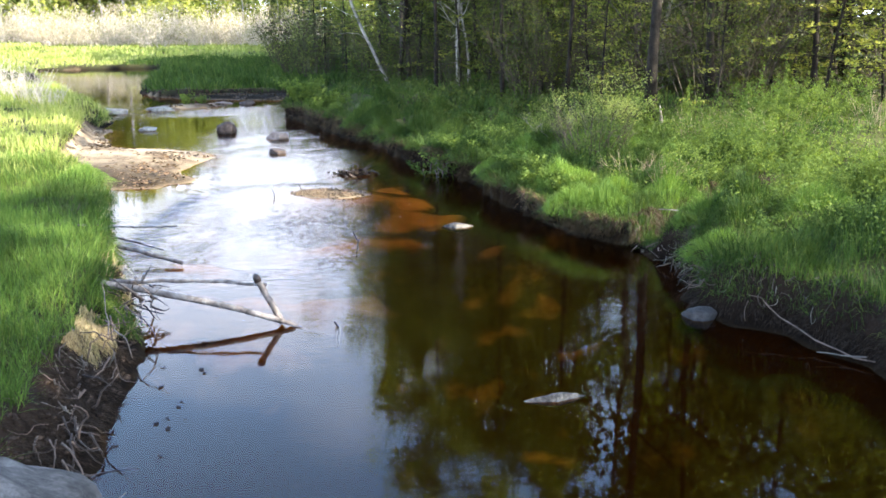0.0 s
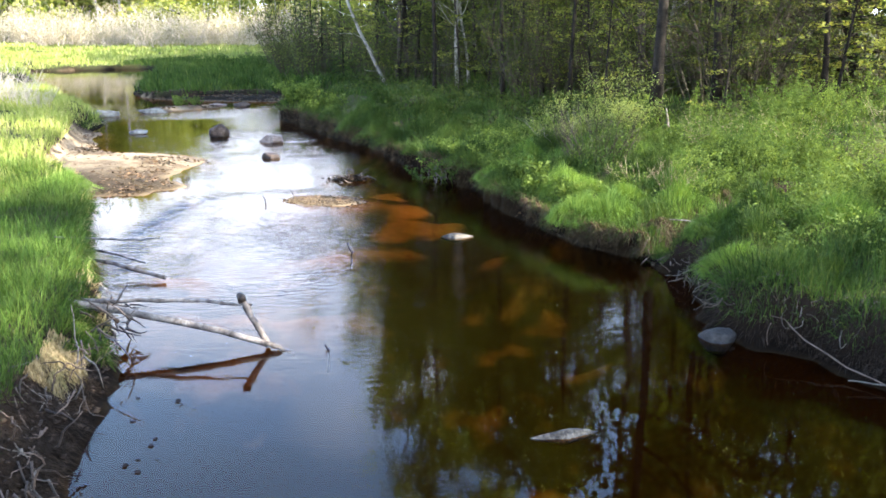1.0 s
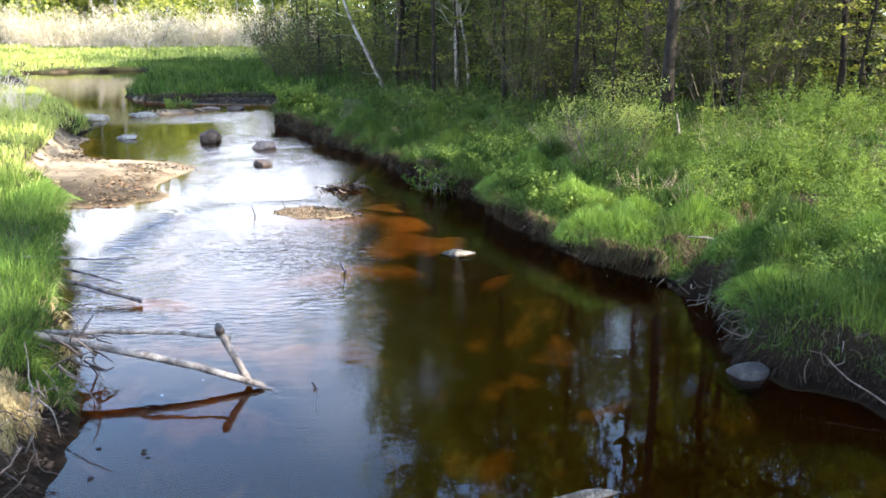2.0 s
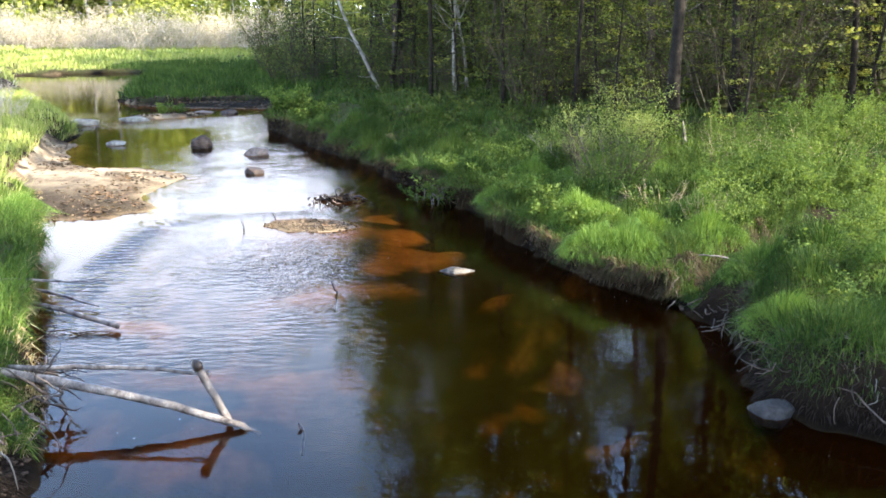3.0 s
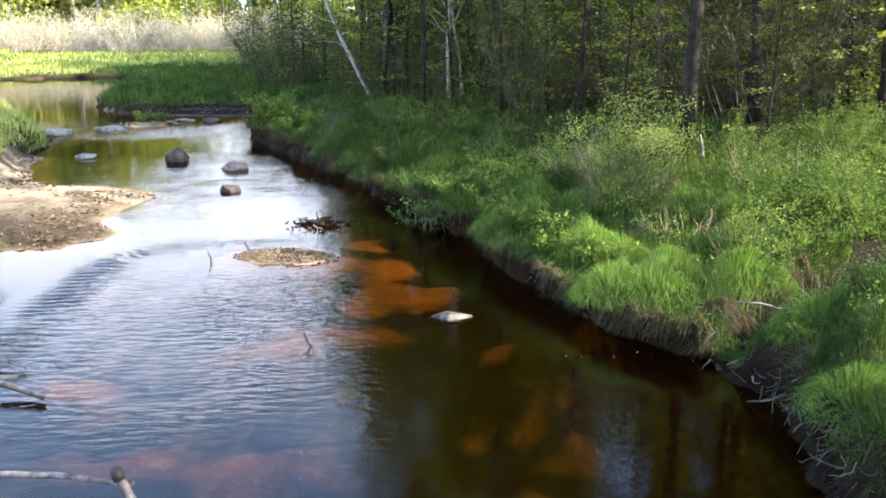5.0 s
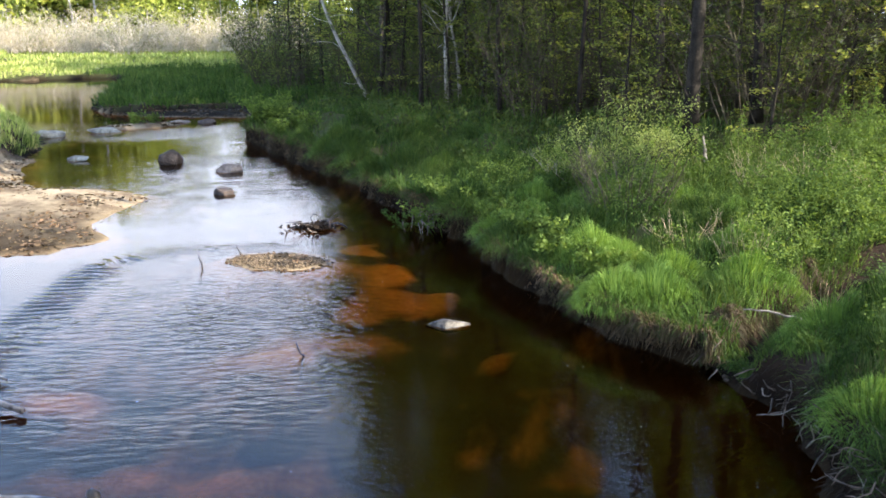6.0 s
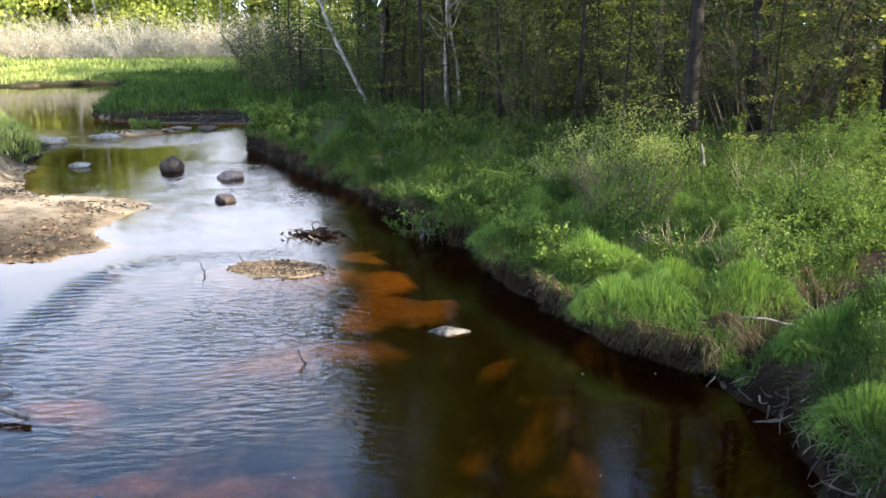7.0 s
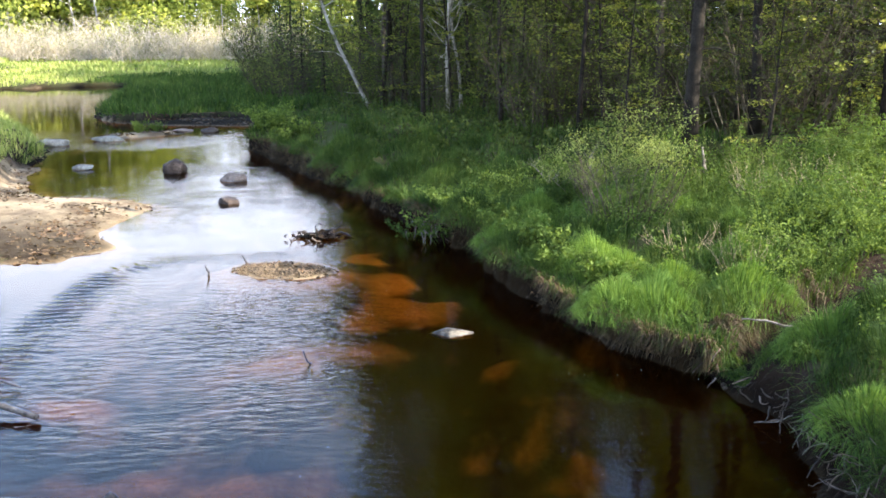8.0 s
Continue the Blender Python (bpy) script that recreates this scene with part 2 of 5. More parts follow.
def water_material():
    """Clear tea-brown stream water: a tinted see-through body under a mirror skin with ripples."""
    m, nt, out = material("stream_water")
    pos = nt.nodes.new("ShaderNodeNewGeometry").outputs["Position"]
    mp = nt.nodes.new("ShaderNodeMapping")
    mp.inputs["Scale"].default_value = (0.85, 2.1, 1.0)
    mp.inputs["Rotation"].default_value = (0, 0, radians(-26))
    nt.links.new(pos, mp.inputs["Vector"])
    v = mp.outputs[0]
    swell, ripple, fine = texnoise(nt, 1.1, 2, 0.5, v), texnoise(nt, 6.0, 2, 0.5, v), texnoise(nt, 14, 2, 0.5, v)
    rough = ramp(nt, texnoise(nt, 0.35, 3, 0.6), [(0.42, (0.06, 0.06, 0.06)), (0.62, (1, 1, 1))])
    at = nt.nodes.new("ShaderNodeAttribute")
    at.attribute_name = "riffle"
    amp = math_node(nt, "ADD", math_node(nt, "MULTIPLY", rough, 0.08), at.outputs["Fac"])
    h = math_node(nt, "ADD", math_node(nt, "MULTIPLY", ripple, 0.85), math_node(nt, "MULTIPLY", fine, 0.15))
    h = math_node(nt, "ADD", math_node(nt, "MULTIPLY", h, amp), math_node(nt, "MULTIPLY", swell, 0.07))
    chop = nt.nodes.new("ShaderNodeAttribute")
    chop.attribute_name = "chop"
    mp2 = nt.nodes.new("ShaderNodeMapping")
    mp2.inputs["Scale"].default_value = (0.7, 1.6, 1.0)
    mp2.inputs["Rotation"].default_value = (0, 0, radians(-20))
    nt.links.new(pos, mp2.inputs["Vector"])
    long_wave = texnoise(nt, 2.6, 3, 0.6, mp2.outputs[0])
    h = math_node(nt, "ADD", h, math_node(nt, "MULTIPLY", math_node(nt, "MULTIPLY", long_wave, 1.5), chop.outputs["Fac"]))
    b = nd(nt, "ShaderNodeBump", Strength=1.0, Distance=0.016)
    nt.links.new(h, b.inputs["Height"])
    fr = nd(nt, "ShaderNodeFresnel", IOR=1.333)
    nt.links.new(b.outputs[0], fr.inputs["Normal"])
    gl = nd(nt, "ShaderNodeBsdfGlossy", Roughness=0.018)
    nt.links.new(b.outputs[0], gl.inputs["Normal"])
    tr = nt.nodes.new("ShaderNodeBsdfTransparent")
    tr.inputs["Color"].default_value = (0.93, 0.49, 0.1, 1)
    x = nt.nodes.new("ShaderNodeMixShader")
    nt.links.new(fr.outputs[0], x.inputs[0])
    nt.links.new(tr.outputs[0], x.inputs[1])
    nt.links.new(gl.outputs[0], x.inputs[2])
    nt.links.new(x.outputs[0], out.inputs[0])
    return m


M_GROUND, M_WATER = ground_material(), water_material()

# ---- helpers for building ----
rng = np.random.default_rng(7)


def np_mesh(name, verts, faces, mat, smooth=False):
    """A mesh from arrays; every face has the same number of corners."""
    verts, faces = np.asarray(verts, dtype=np.float32), np.asarray(faces, dtype=np.int32)
    me = bpy.data.meshes.new(name)
    n, k = faces.shape
    me.vertices.add(len(verts))
    me.vertices.foreach_set("co", verts.ravel())
    me.loops.add(n * k)
    me.loops.foreach_set("vertex_index", faces.ravel())
    me.polygons.add(n)
    me.polygons.foreach_set("loop_start", np.arange(0, n * k, k, dtype=np.int32))
    me.polygons.foreach_set("use_smooth", np.full(n, smooth, dtype=bool))
    me.update(calc_edges=True)
    me.materials.append(mat)
    return me


def part(name, me, parent, label=""):
    ob = new(name, me)
    ob.parent = parent
    if label:
        ob["label"] = label
    return ob


def empty(name, m, label, category, group=""):
    ob = new(name)
    ob.empty_display_size = 0.2
    ob.matrix_basis = m
    return tagged(ob, label, category, group)


def vnoise(x, y, scale, seed=0):
    """Smooth value noise from 0 to 1 on arrays."""
    x, y = np.asarray(x) * scale, np.asarray(y) * scale
    i, j = np.floor(x).astype(np.int64), np.floor(y).astype(np.int64)
    u, v = x - i, y - j
    u, v = u * u * (3 - 2 * u), v * v * (3 - 2 * v)

    def h(a, b):
        n = (a * 374761393 + b * 668265263 + seed * 974711) & 0x7FFFFFFF
        n = ((n ^ (n >> 13)) * 1274126177) & 0x7FFFFFFF
        return ((n ^ (n >> 16)) & 0xFFFF) / 65535.0
    return (h(i, j) * (1 - u) + h(i + 1, j) * u) * (1 - v) + (h(i, j + 1) * (1 - u) + h(i + 1, j + 1) * u) * v


def fbm(x, y, scale, seed=0, octaves=3):
    s, a, t = 0.0, 1.0, 0.0
    for o in range(octaves):
        s = s + a * vnoise(x, y, scale * 2 ** o, seed + o)
        t, a = t + a, a * 0.5
    return s / t


def signed(x, y, poly):
    """Distance to a closed outline, positive outside, and the index of the nearest side."""
    x, y = np.asarray(x, float), np.asarray(y, float)
    best, idx, inside = np.full(x.shape, 1e9), np.zeros(x.shape, int), np.zeros(x.shape, bool)
    n = len(poly)
    for i in range(n):
        (ax, ay), (bx, by) = poly[i], poly[(i + 1) % n]
        dx, dy = bx - ax, by - ay
        t = np.clip(((x - ax) * dx + (y - ay) * dy) / (dx * dx + dy * dy), 0, 1)
        d = np.hypot(x - ax - t * dx, y - ay - t * dy)
        near = d < best
        best, idx = np.where(near, d, best), np.where(near, i, idx)
        if dy:
            inside ^= ((ay > y) != (by > y)) & (x < (bx - ax) * (y - ay) / dy + ax)
    return np.where(inside, -best, best), idx


def smooth(a, b, v):
    t = np.clip((v - a) / (b - a), 0, 1)
    return t * t * (3 - 2 * t)


# ---- the terrain ----
LEFT_BANK = [(-1.3, -30), (-1.4, 0), (-1.6, 3.0), (-1.9, 4.8), (-2.12, 5.5), (-2.27, 6.4), (-2.48, 7.2), (-2.92, 8.2), (-3.58, 9.4),
             (-4.12, 10.6), (-4.6, 11.7), (-5.2, 13.3), (-5.9, 14.6), (-6.7, 16.2), (-7.6, 19.0), (-8.5, 21.5), (-9.4, 25.0),
             (-11.0, 27.5), (-15.0, 34.0), (-21.0, 45.5), (-23.0, 49.5)]
FAR_BANK = [(-18.5, 51.5), (-16.5, 51.0), (-14.0, 42.5), (-11.9, 34.0), (-10.4, 32.0), (-8.8, 32.0), (-7.2, 32.6), (-5.4, 32.4)]
RIGHT_BANK = [(-4.5, 29.0), (-4.78, 25.1), (-3.47, 22.8), (-2.36, 20.5), (-1.4, 19.1), (-0.9, 17.2), (-0.13, 15.7), (0.38, 14.9), (0.95, 13.0),
              (1.28, 11.75), (1.6, 11.02), (2.05, 10.72), (2.3, 10.5), (2.46, 10.0), (2.56, 9.3), (2.5, 8.5), (2.32, 8.0), (2.6, 7.55), (3.05, 7.3),
              (3.35, 6.6), (3.4, 6.0), (3.1, 4.5), (2.4, 3.0), (2.2, 0), (2.2, -30)]
SHORE = LEFT_BANK + FAR_BANK + RIGHT_BANK
SANDBAR = [(-6.2, 14.1), (-5.4, 14.25), (-4.8, 14.35), (-4.42, 15.0), (-5.0, 16.2), (-4.66, 17.7), (-5.83, 18.8), (-7.0, 18.9), (-8.1, 20.7), (-8.4, 22.5), (-9.6, 22.5), (-8, 16)]
MUDFLAT = [(-11.2, 33.2), (-10.2, 31.7), (-8.6, 31.0), (-6.6, 30.7), (-5.2, 30.7), (-4.6, 31.5), (-5, 34), (-11, 35)]
# pale sand and sunlit spots painted on the brown bed: place, half-widths, strength
SUNLIT_SHOALS = [(-0.3, 12.95, 0.45, 0.3, 1.0), (0.0, 13.05, 0.3, 0.22, 0.9), (-0.58, 13.8, 0.24, 0.55, 0.85), (-1.0, 15.2, 0.2, 0.4, 0.7), (-0.72, 12.65, 0.25, 0.2, 0.7),
          (-0.75, 11.85, 0.5, 0.32, 0.5), (-1.4, 11.5, 0.36, 0.3, 0.62), (0.6, 11.3, 0.24, 0.2, 0.42), (0.76, 10.2, 0.55, 0.3, 0.22), (1.14, 9.75, 0.26, 0.16, 0.3),
          (1.0, 10.5, 0.26, 0.16, 0.22), (-2.95, 10.45, 0.36, 0.28, 0.55), (-2.25, 9.1, 0.5, 0.28, 0.4), (-1.23, 9.1, 0.5, 0.28, 0.4), (0.65, 9.0, 0.35, 0.2, 0.17), (1.3, 11.2, 0.5, 0.4, 0.12), (0.5, 7.6, 0.6, 0.4, 0.14),
          (0.86, 6.2, 0.15, 0.14, 0.6), (1.38, 8.4, 0.3, 0.2, 0.3), (-1.7, 7.6, 0.5, 0.4, 0.3)]
GULLY = [(2.25, 10.1), (2.65, 10.45), (3.05, 10.9), (3.4, 11.2), (3.8, 11.45), (4.5, 12.0)]
GRAVEL = [(-2.42, 13.85), (-2.1, 13.5), (-1.55, 13.4), (-1.18, 13.7), (-1.4, 14.05), (-1.9, 14.25), (-2.3, 14.15)]
RIFFLE = [(-9.4, 27.9), (-8.6, 27.6), (-7.7, 28.1), (-7.3, 28.7), (-7.6, 29.2), (-8.6, 29.0), (-9.3, 28.5)]


def gully_distance(x, y):
    out = np.full(np.shape(x), 9.0)
    for (ax, ay), (bx, by) in zip(GULLY, GULLY[1:]):
        t = np.clip(((x - ax) * (bx - ax) + (y - ay) * (by - ay)) / ((bx - ax) ** 2 + (by - ay) ** 2), 0, 1)
        out = np.minimum(out, np.hypot(x - ax - t * (bx - ax), y - ay - t * (by - ay)))
    return out


def land(x, y):
    """Height, distance from the water's edge (positive ashore) and ground cover (sand, turf, bed)."""
    x, y = np.asarray(x, float), np.asarray(y, float)
    wob = 0.30 * (fbm(x, y, 1.3, 3) - 0.5) + 0.12 * (vnoise(x, y, 5.0, 9) - 0.5)
    d, idx = signed(x, y, SHORE)
    near = np.clip((40 - y) / 15, 0, 1)
    d = d + wob * near
    nl, nf = len(LEFT_BANK), len(LEFT_BANK) + len(FAR_BANK)
    left, right = idx < nl - 1, idx >= nf - 1
    top = np.where(left, 0.40, np.where(right, 0.34 + 0.14 * smooth(10.4, 9.4, y), 0.2)) + 0.22 * (fbm(x, y, 0.7, 77) - 0.5)
    width = np.where(left, 0.14, 0.12) * (0.7 + 0.8 * vnoise(x, y, 1.7, 78))
    width = np.where(left, width + 0.45 * smooth(8.4, 7.2, y), width)
    width = np.where(left, width + 0.45 * smooth(12.8, 14.2, y), width)
    width = np.where(right, width + 0.14 * smooth(10.1, 8.6, y), width)
    bumps = np.where(right, 0.75, 0.2) * (fbm(x, y, 1.15, 21) - 0.5) + 0.16 * (vnoise(x, y, 2.3, 5) - 0.5) * (y < 40)
    rise = np.where(right, 0.085, 0.012) * np.clip(d - 0.3, 0, np.where(right, 8, 20))
    up = top * smooth(-0.06, 1, d / width) + rise + bumps * smooth(0.02, 0.7, d)
    shoal = fbm(x, y, 0.45, 40)
    across = smooth(0.0, 1.6, -d)
    deep = 0.12 + 0.5 * across * (0.6 + 0.6 * smooth(0.3, 0.6, shoal)) * (1 - 0.45 * smooth(0.6, -0.8, x) * smooth(6.5, 8.5, y))
    bars = np.zeros_like(d)
    sx, sy = x + 0.5 * (fbm(x, y, 2.6, 81, 4) - 0.5), y + 0.55 * (fbm(x, y, 2.6, 91, 4) - 0.5)
    for bx, by, rx, ry, amp in SUNLIT_SHOALS:
        near_bar = np.exp(-(((sx - bx) / rx) ** 2 + ((sy - by) / ry) ** 2) * (0.5 + 0.7 * fbm(x, y, 2.2, 80)))
        bars = np.maximum(bars, amp * smooth(0.15 if amp > 0.65 else 0.0, 0.7 if amp > 0.65 else 1.0, near_bar))
    deep = deep * (1 - 0.4 * bars) + 0.03
    ditch = gully_distance(x, y) + 0.6 * wob
    notch = smooth(0.42, 0.2, ditch)
    up = up * (1 - 0.85 * notch * smooth(4.6, 3.2, x)) 
    z = np.where(d > 0, up, -deep * smooth(0.0, 0.25, -d) - 0.02)
    sand, hump_near = np.zeros_like(z), np.full_like(z, -9.0)
    for poly, height, slope in ((SANDBAR, 0.14, 0.16), (MUDFLAT, 0.1, 0.14), (GRAVEL, 0.035, 0.2), (RIFFLE, 0.07, 0.25)):
        e, _ = signed(x, y, poly)
        e = -e + wob * 0.8 + (0.7 * (fbm(x, y, 0.8, 62) - 0.5) if poly is SANDBAR else 0.0)
        hump = np.clip(e * slope, -0.6, height) + 0.05 * (fbm(x, y, 2.2, 60) - 0.5) * smooth(0, 0.5, e)
        z = np.where(d < 0.15, np.maximum(z, hump), z)
        hump_near = np.maximum(hump_near, e)
        kind = 0.05 if poly is MUDFLAT else 0.2 if poly is GRAVEL else 0.2 + 0.8 * smooth(15.4, 17.2, y + 1.5 * (fbm(x, y, 0.9, 63) - 0.5))
        sand = np.maximum(sand, kind * smooth(-0.15, 0.05, e) * (d < 0.35))
    bed = smooth(0.03, -0.03, z) * (d < 0.1)
    turf = smooth(1.0, 1.6, d / width) * (d > 0) * smooth(0.3, 0.48, ditch)
    # sandy bed colour, including the painted sunlit spots
    grit = np.clip(1.1 * bars + (0.03 + 0.16 * smooth(0.42, 0.65, fbm(x, y, 0.8, 55))) * smooth(0.0, -1.2, x) * smooth(5.5, 8.0, y) + 0.7 * smooth(-0.5, 0.1, np.where(d < 0.15, hump_near, -9)), 0, 1)
    return z, d, np.stack([sand * (1 - bed), turf, bed, grit], -1), right


def axis(*runs):
    out = []
    for a, b, s in runs:
        out += list(np.arange(a, b - s * 0.4, s))
    return out + [runs[-1][1]]


def lip(x, y, d, right):
    """How far the turf edge reaches out over the cut face."""
    deep = np.where(right, smooth(8.6, 9.6, y), smooth(8.2, 9.0, y) * smooth(13.4, 12.4, y)) * (y < 33) * (0.1 + 1.2 * vnoise(x, y, 1.6, 33))
    return 0.2 * deep * smooth(0.06, 0.13, d) * smooth(0.8, 0.25, d)


def surface_point(x, y):
    """The ground with its overhanging turf edge: moved place, height, distance, cover, side and the way to the water."""
    z, d, cover, right = land(x, y)
    e = 0.03
    g = np.stack([land(x + e, y)[1] - d, land(x, y + e)[1] - d]) / e
    g /= np.maximum(np.hypot(g[0], g[1]), 0.3)
    o = lip(x, y, d, right)
    return x - g[0] * o, y - g[1] * o, z, d, cover, right, -g


ly, lx = np.array([p[1] for p in LEFT_BANK]), np.array([p[0] for p in LEFT_BANK])
side = list(reversed(RIGHT_BANK)) + [(-5.4, 32.4)]
ry, rx = np.array([p[1] for p in side]), np.array([p[0] for p in side])
GY = np.array([-900, -400, -180, -80, -40] + axis((-24, -2, 1.5), (-2, 3, 0.25), (3, 20, 0.08), (20, 36, 0.16), (36, 60, 0.8), (60, 130, 3.5)) + [180, 260, 420, 800, 1600.0])
OUT_L = np.array([-1500, -800, -450, -260, -160, -110] + axis((-80, -20, 3.0), (-20, -6, 0.7), (-6, -1.2, 0.2), (-1.2, -0.04, 0.05)))
MID = np.linspace(0, 1, 44)
OUT_R = np.array(axis((0.04, 1.0, 0.045), (1.0, 4.0, 0.12), (4, 10, 0.4), (10, 60, 2.5)) + [90, 140, 240, 450, 800, 1500.0])
bl, br = np.interp(GY, ly, lx)[:, None], np.interp(GY, ry, rx)[:, None]
gx = np.concatenate([bl + OUT_L[None, :], bl + (br - bl) * MID[None, :], br + OUT_R[None, :]], 1)
gy = np.repeat(GY[:, None], gx.shape[1], 1)
px, py, gz, gd, gc, _, _ = surface_point(gx, gy)
ny, nx = gx.shape
ii = (np.arange(ny - 1)[:, None] * nx + np.arange(nx - 1)[None, :]).ravel()
me = np_mesh("ground", np.stack([px, py, gz], -1).reshape(-1, 3), np.stack([ii, ii + 1, ii + nx + 1, ii + nx], -1), M_GROUND, True)
col = me.attributes.new("cover", "FLOAT_COLOR", "POINT")
col.data.foreach_set("color", gc.reshape(-1, 4).astype(np.float32).ravel())
tagged(new("ground", me), "earth stream banks, sandbar and brown stream bed", "ground", kind="structure")

WX, WY = np.array(axis((-25, -9, 0.5), (-9, -5, 0.2), (-5, -1.4, 0.035), (-1.4, 5, 0.2))), np.array(axis((-30, 2, 2.0), (2, 9.4, 0.2), (9.4, 15.4, 0.035), (15.4, 34, 0.2), (34, 54, 1.0)))
wx, wy = np.meshgrid(WX, WY)
n1, n2 = len(WX), len(WY)
ii = (np.arange(n2 - 1)[:, None] * n1 + np.arange(n1 - 1)[None, :]).ravel()
CHUTE = [(-3.45, 9.4), (-3.66, 10.6), (-3.77, 12.1), (-3.84, 13.8), (-3.3, 14.35), (-2.65, 14.55), (-2.0, 14.6)]
chute, along, run = np.full(wx.shape, 9.0), np.zeros(wx.shape), 0.0
for (ax, ay), (bx, by) in zip(CHUTE, CHUTE[1:]):
    size = math.hypot(bx - ax, by - ay)
    t = np.clip(((wx - ax) * (bx - ax) + (wy - ay) * (by - ay)) / size ** 2, 0, 1)
    gap = np.hypot(wx - ax - t * (bx - ax), wy - ay - t * (by - ay))
    along = np.where(gap < chute, run + t * size, along)
    chute = np.minimum(chute, gap)
    run += size
phase = along / 0.14 + 1.6 * fbm(wx, wy, 1.5, 31) + 0.9 * (wx + 3.7)
stand = 0.0095 * np.sin(2 * np.pi * phase) * np.exp(-(chute / 0.24) ** 2) * (0.35 + 0.9 * vnoise(wx, wy, 3.0, 32)) * smooth(9.5, 10.2, wy) * smooth(14.6, 13.9, wy)
me = np_mesh("water", np.stack([wx, wy, stand], -1).reshape(-1, 3), np.stack([ii, ii + 1, ii + n1 + 1, ii + n1], -1), M_WATER, True)
patchy = smooth(0.35, 0.65, fbm(wx, wy, 0.55, 14))
chop = (1.0 * np.exp(-((wy - 20.0) / 2.6) ** 2) + 0.9 * np.exp(-((wy - 26.5) / 2.6) ** 2)) * (0.25 + 0.9 * patchy) + 0.12 * np.exp(-(chute / 0.3) ** 2)
calm = smooth(-4.5, -5.2, wx + 0.25 * (wy - 18.5)) * smooth(26.5, 24.5, wy) + smooth(28.2, 30.5, wy)
chop = chop * (1 - 0.85 * np.clip(calm, 0, 1))
at = me.attributes.new("chop", "FLOAT", "POINT")
at.data.foreach_set("value", chop.astype(np.float32).ravel())
rif = 0.75 * chop + 1.1 * np.exp(-((wx + 1.3) / 0.8) ** 2 - ((wy - 11.6) / 1.7) ** 2) * (0.3 + 1.2 * vnoise(wx, wy, 1.3, 4))
rif += 0.65 * np.exp(-((wx + 2.4) / 1.1) ** 2 - ((wy - 12.8) / 1.6) ** 2) * (0.2 + 1.2 * vnoise(wx, wy, 1.1, 8)) + (0.45 * np.exp(-(chute / 0.16) ** 2) + 0.1 * np.exp(-(chute / 0.5) ** 2)) * (0.4 + 0.9 * vnoise(wx, wy, 1.6, 6)) + 0.13 * smooth(6, 10, wy) * (1 - 0.8 * np.clip(calm, 0, 1))
rif += 0.6 * np.exp(-((wx + 1.0) / 0.7) ** 2 - ((wy - 9.4) / 1.3) ** 2) * smooth(0.3, 0.7, vnoise(wx, wy, 1.4, 19)) + 0.7 * np.exp(-((wx + 2.6) / 1.6) ** 2 - ((wy - 10.2) / 1.6) ** 2) * smooth(0.35, 0.75, vnoise(wx, wy, 1.0, 18)) + 0.12 * np.exp(-((wx + 0.6) / 0.45) ** 2 - ((wy - 7.2) / 2.0) ** 2)
at = me.attributes.new("riffle", "FLOAT", "POINT")
at.data.foreach_set("value", rif.astype(np.float32).ravel())
tagged(new("water", me), "tea-brown shallow stream with ripples, mirroring sky and trees", "water", kind="structure")

# ---- plant builders ----


def blade_mesh(name, x, y, z, height, width, mat, seed, lean=0.5, push=None, droop=0.0):
    """Tapered, bent blades, three triangles each."""
    r = np.random.default_rng(seed)
    n = len(x)
    h = height * r.uniform(0.55, 1.15, n)
    a, turn = r.uniform(0, 2 * np.pi, n), r.uniform(0, 2 * np.pi, n)
    l = lean * h * r.uniform(0.15, 1.0, n)
    dx, dy = np.cos(a) * l, np.sin(a) * l
    if push is not None:
        dx, dy = dx + push[0] * h, dy + push[1] * h
    drop = np.hypot(dx, dy)
    up = np.sqrt(np.maximum(h * h - 0.8 * drop * drop, (0.15 * h) ** 2))
    w = width * r.uniform(0.6, 1.3, n) * 0.5
    sx, sy = np.cos(turn) * w, np.sin(turn) * w
    base = np.stack([x, y, z - 0.02], -1)
    side = np.stack([sx, sy, 0 * w], -1)
    mid = base + np.stack([dx * 0.35, dy * 0.35, up * (0.6 - 0.35 * droop)], -1)
    tip = base + np.stack([dx, dy, up * (1 - droop) - droop * h * 0.7], -1)
    v = np.stack([base - side, base + side, mid - side * 0.8, mid + side * 0.8, tip], 1).reshape(-1, 3)
    k = (np.arange(n) * 5)[:, None]
    f = np.concatenate([k + np.array([[0, 1, 3]]), k + np.array([[0, 3, 2]]), k + np.array([[2, 3, 4]])], 0)
    return np_mesh(name, v, f, mat)


def leaf_cloud(centres, size, r, flat=0.0, aspect=0.55):
    """Diamond leaves at the centres, with random turns; flat tilts them towards level."""
    n = len(centres)
    a = r.normal(size=(n, 3))
    a[:, 2] *= 1 - flat
    a /= np.linalg.norm(a, axis=1, keepdims=True) + 1e-9
    b = r.normal(size=(n, 3))
    b[:, 2] *= 1 - flat
    b -= a * np.sum(a * b, axis=1, keepdims=True)
    b /= np.linalg.norm(b, axis=1, keepdims=True) + 1e-9
    s = (size * r.uniform(0.6, 1.3, n))[:, None]
    v = np.stack([centres - a * s * 0.5, centres + b * s * aspect * 0.5, centres + a * s * 0.5, centres - b * s * aspect * 0.5], 1).reshape(-1, 3)
    k = (np.arange(n) * 4)[:, None]
    return v, k + np.arange(4)[None, :]


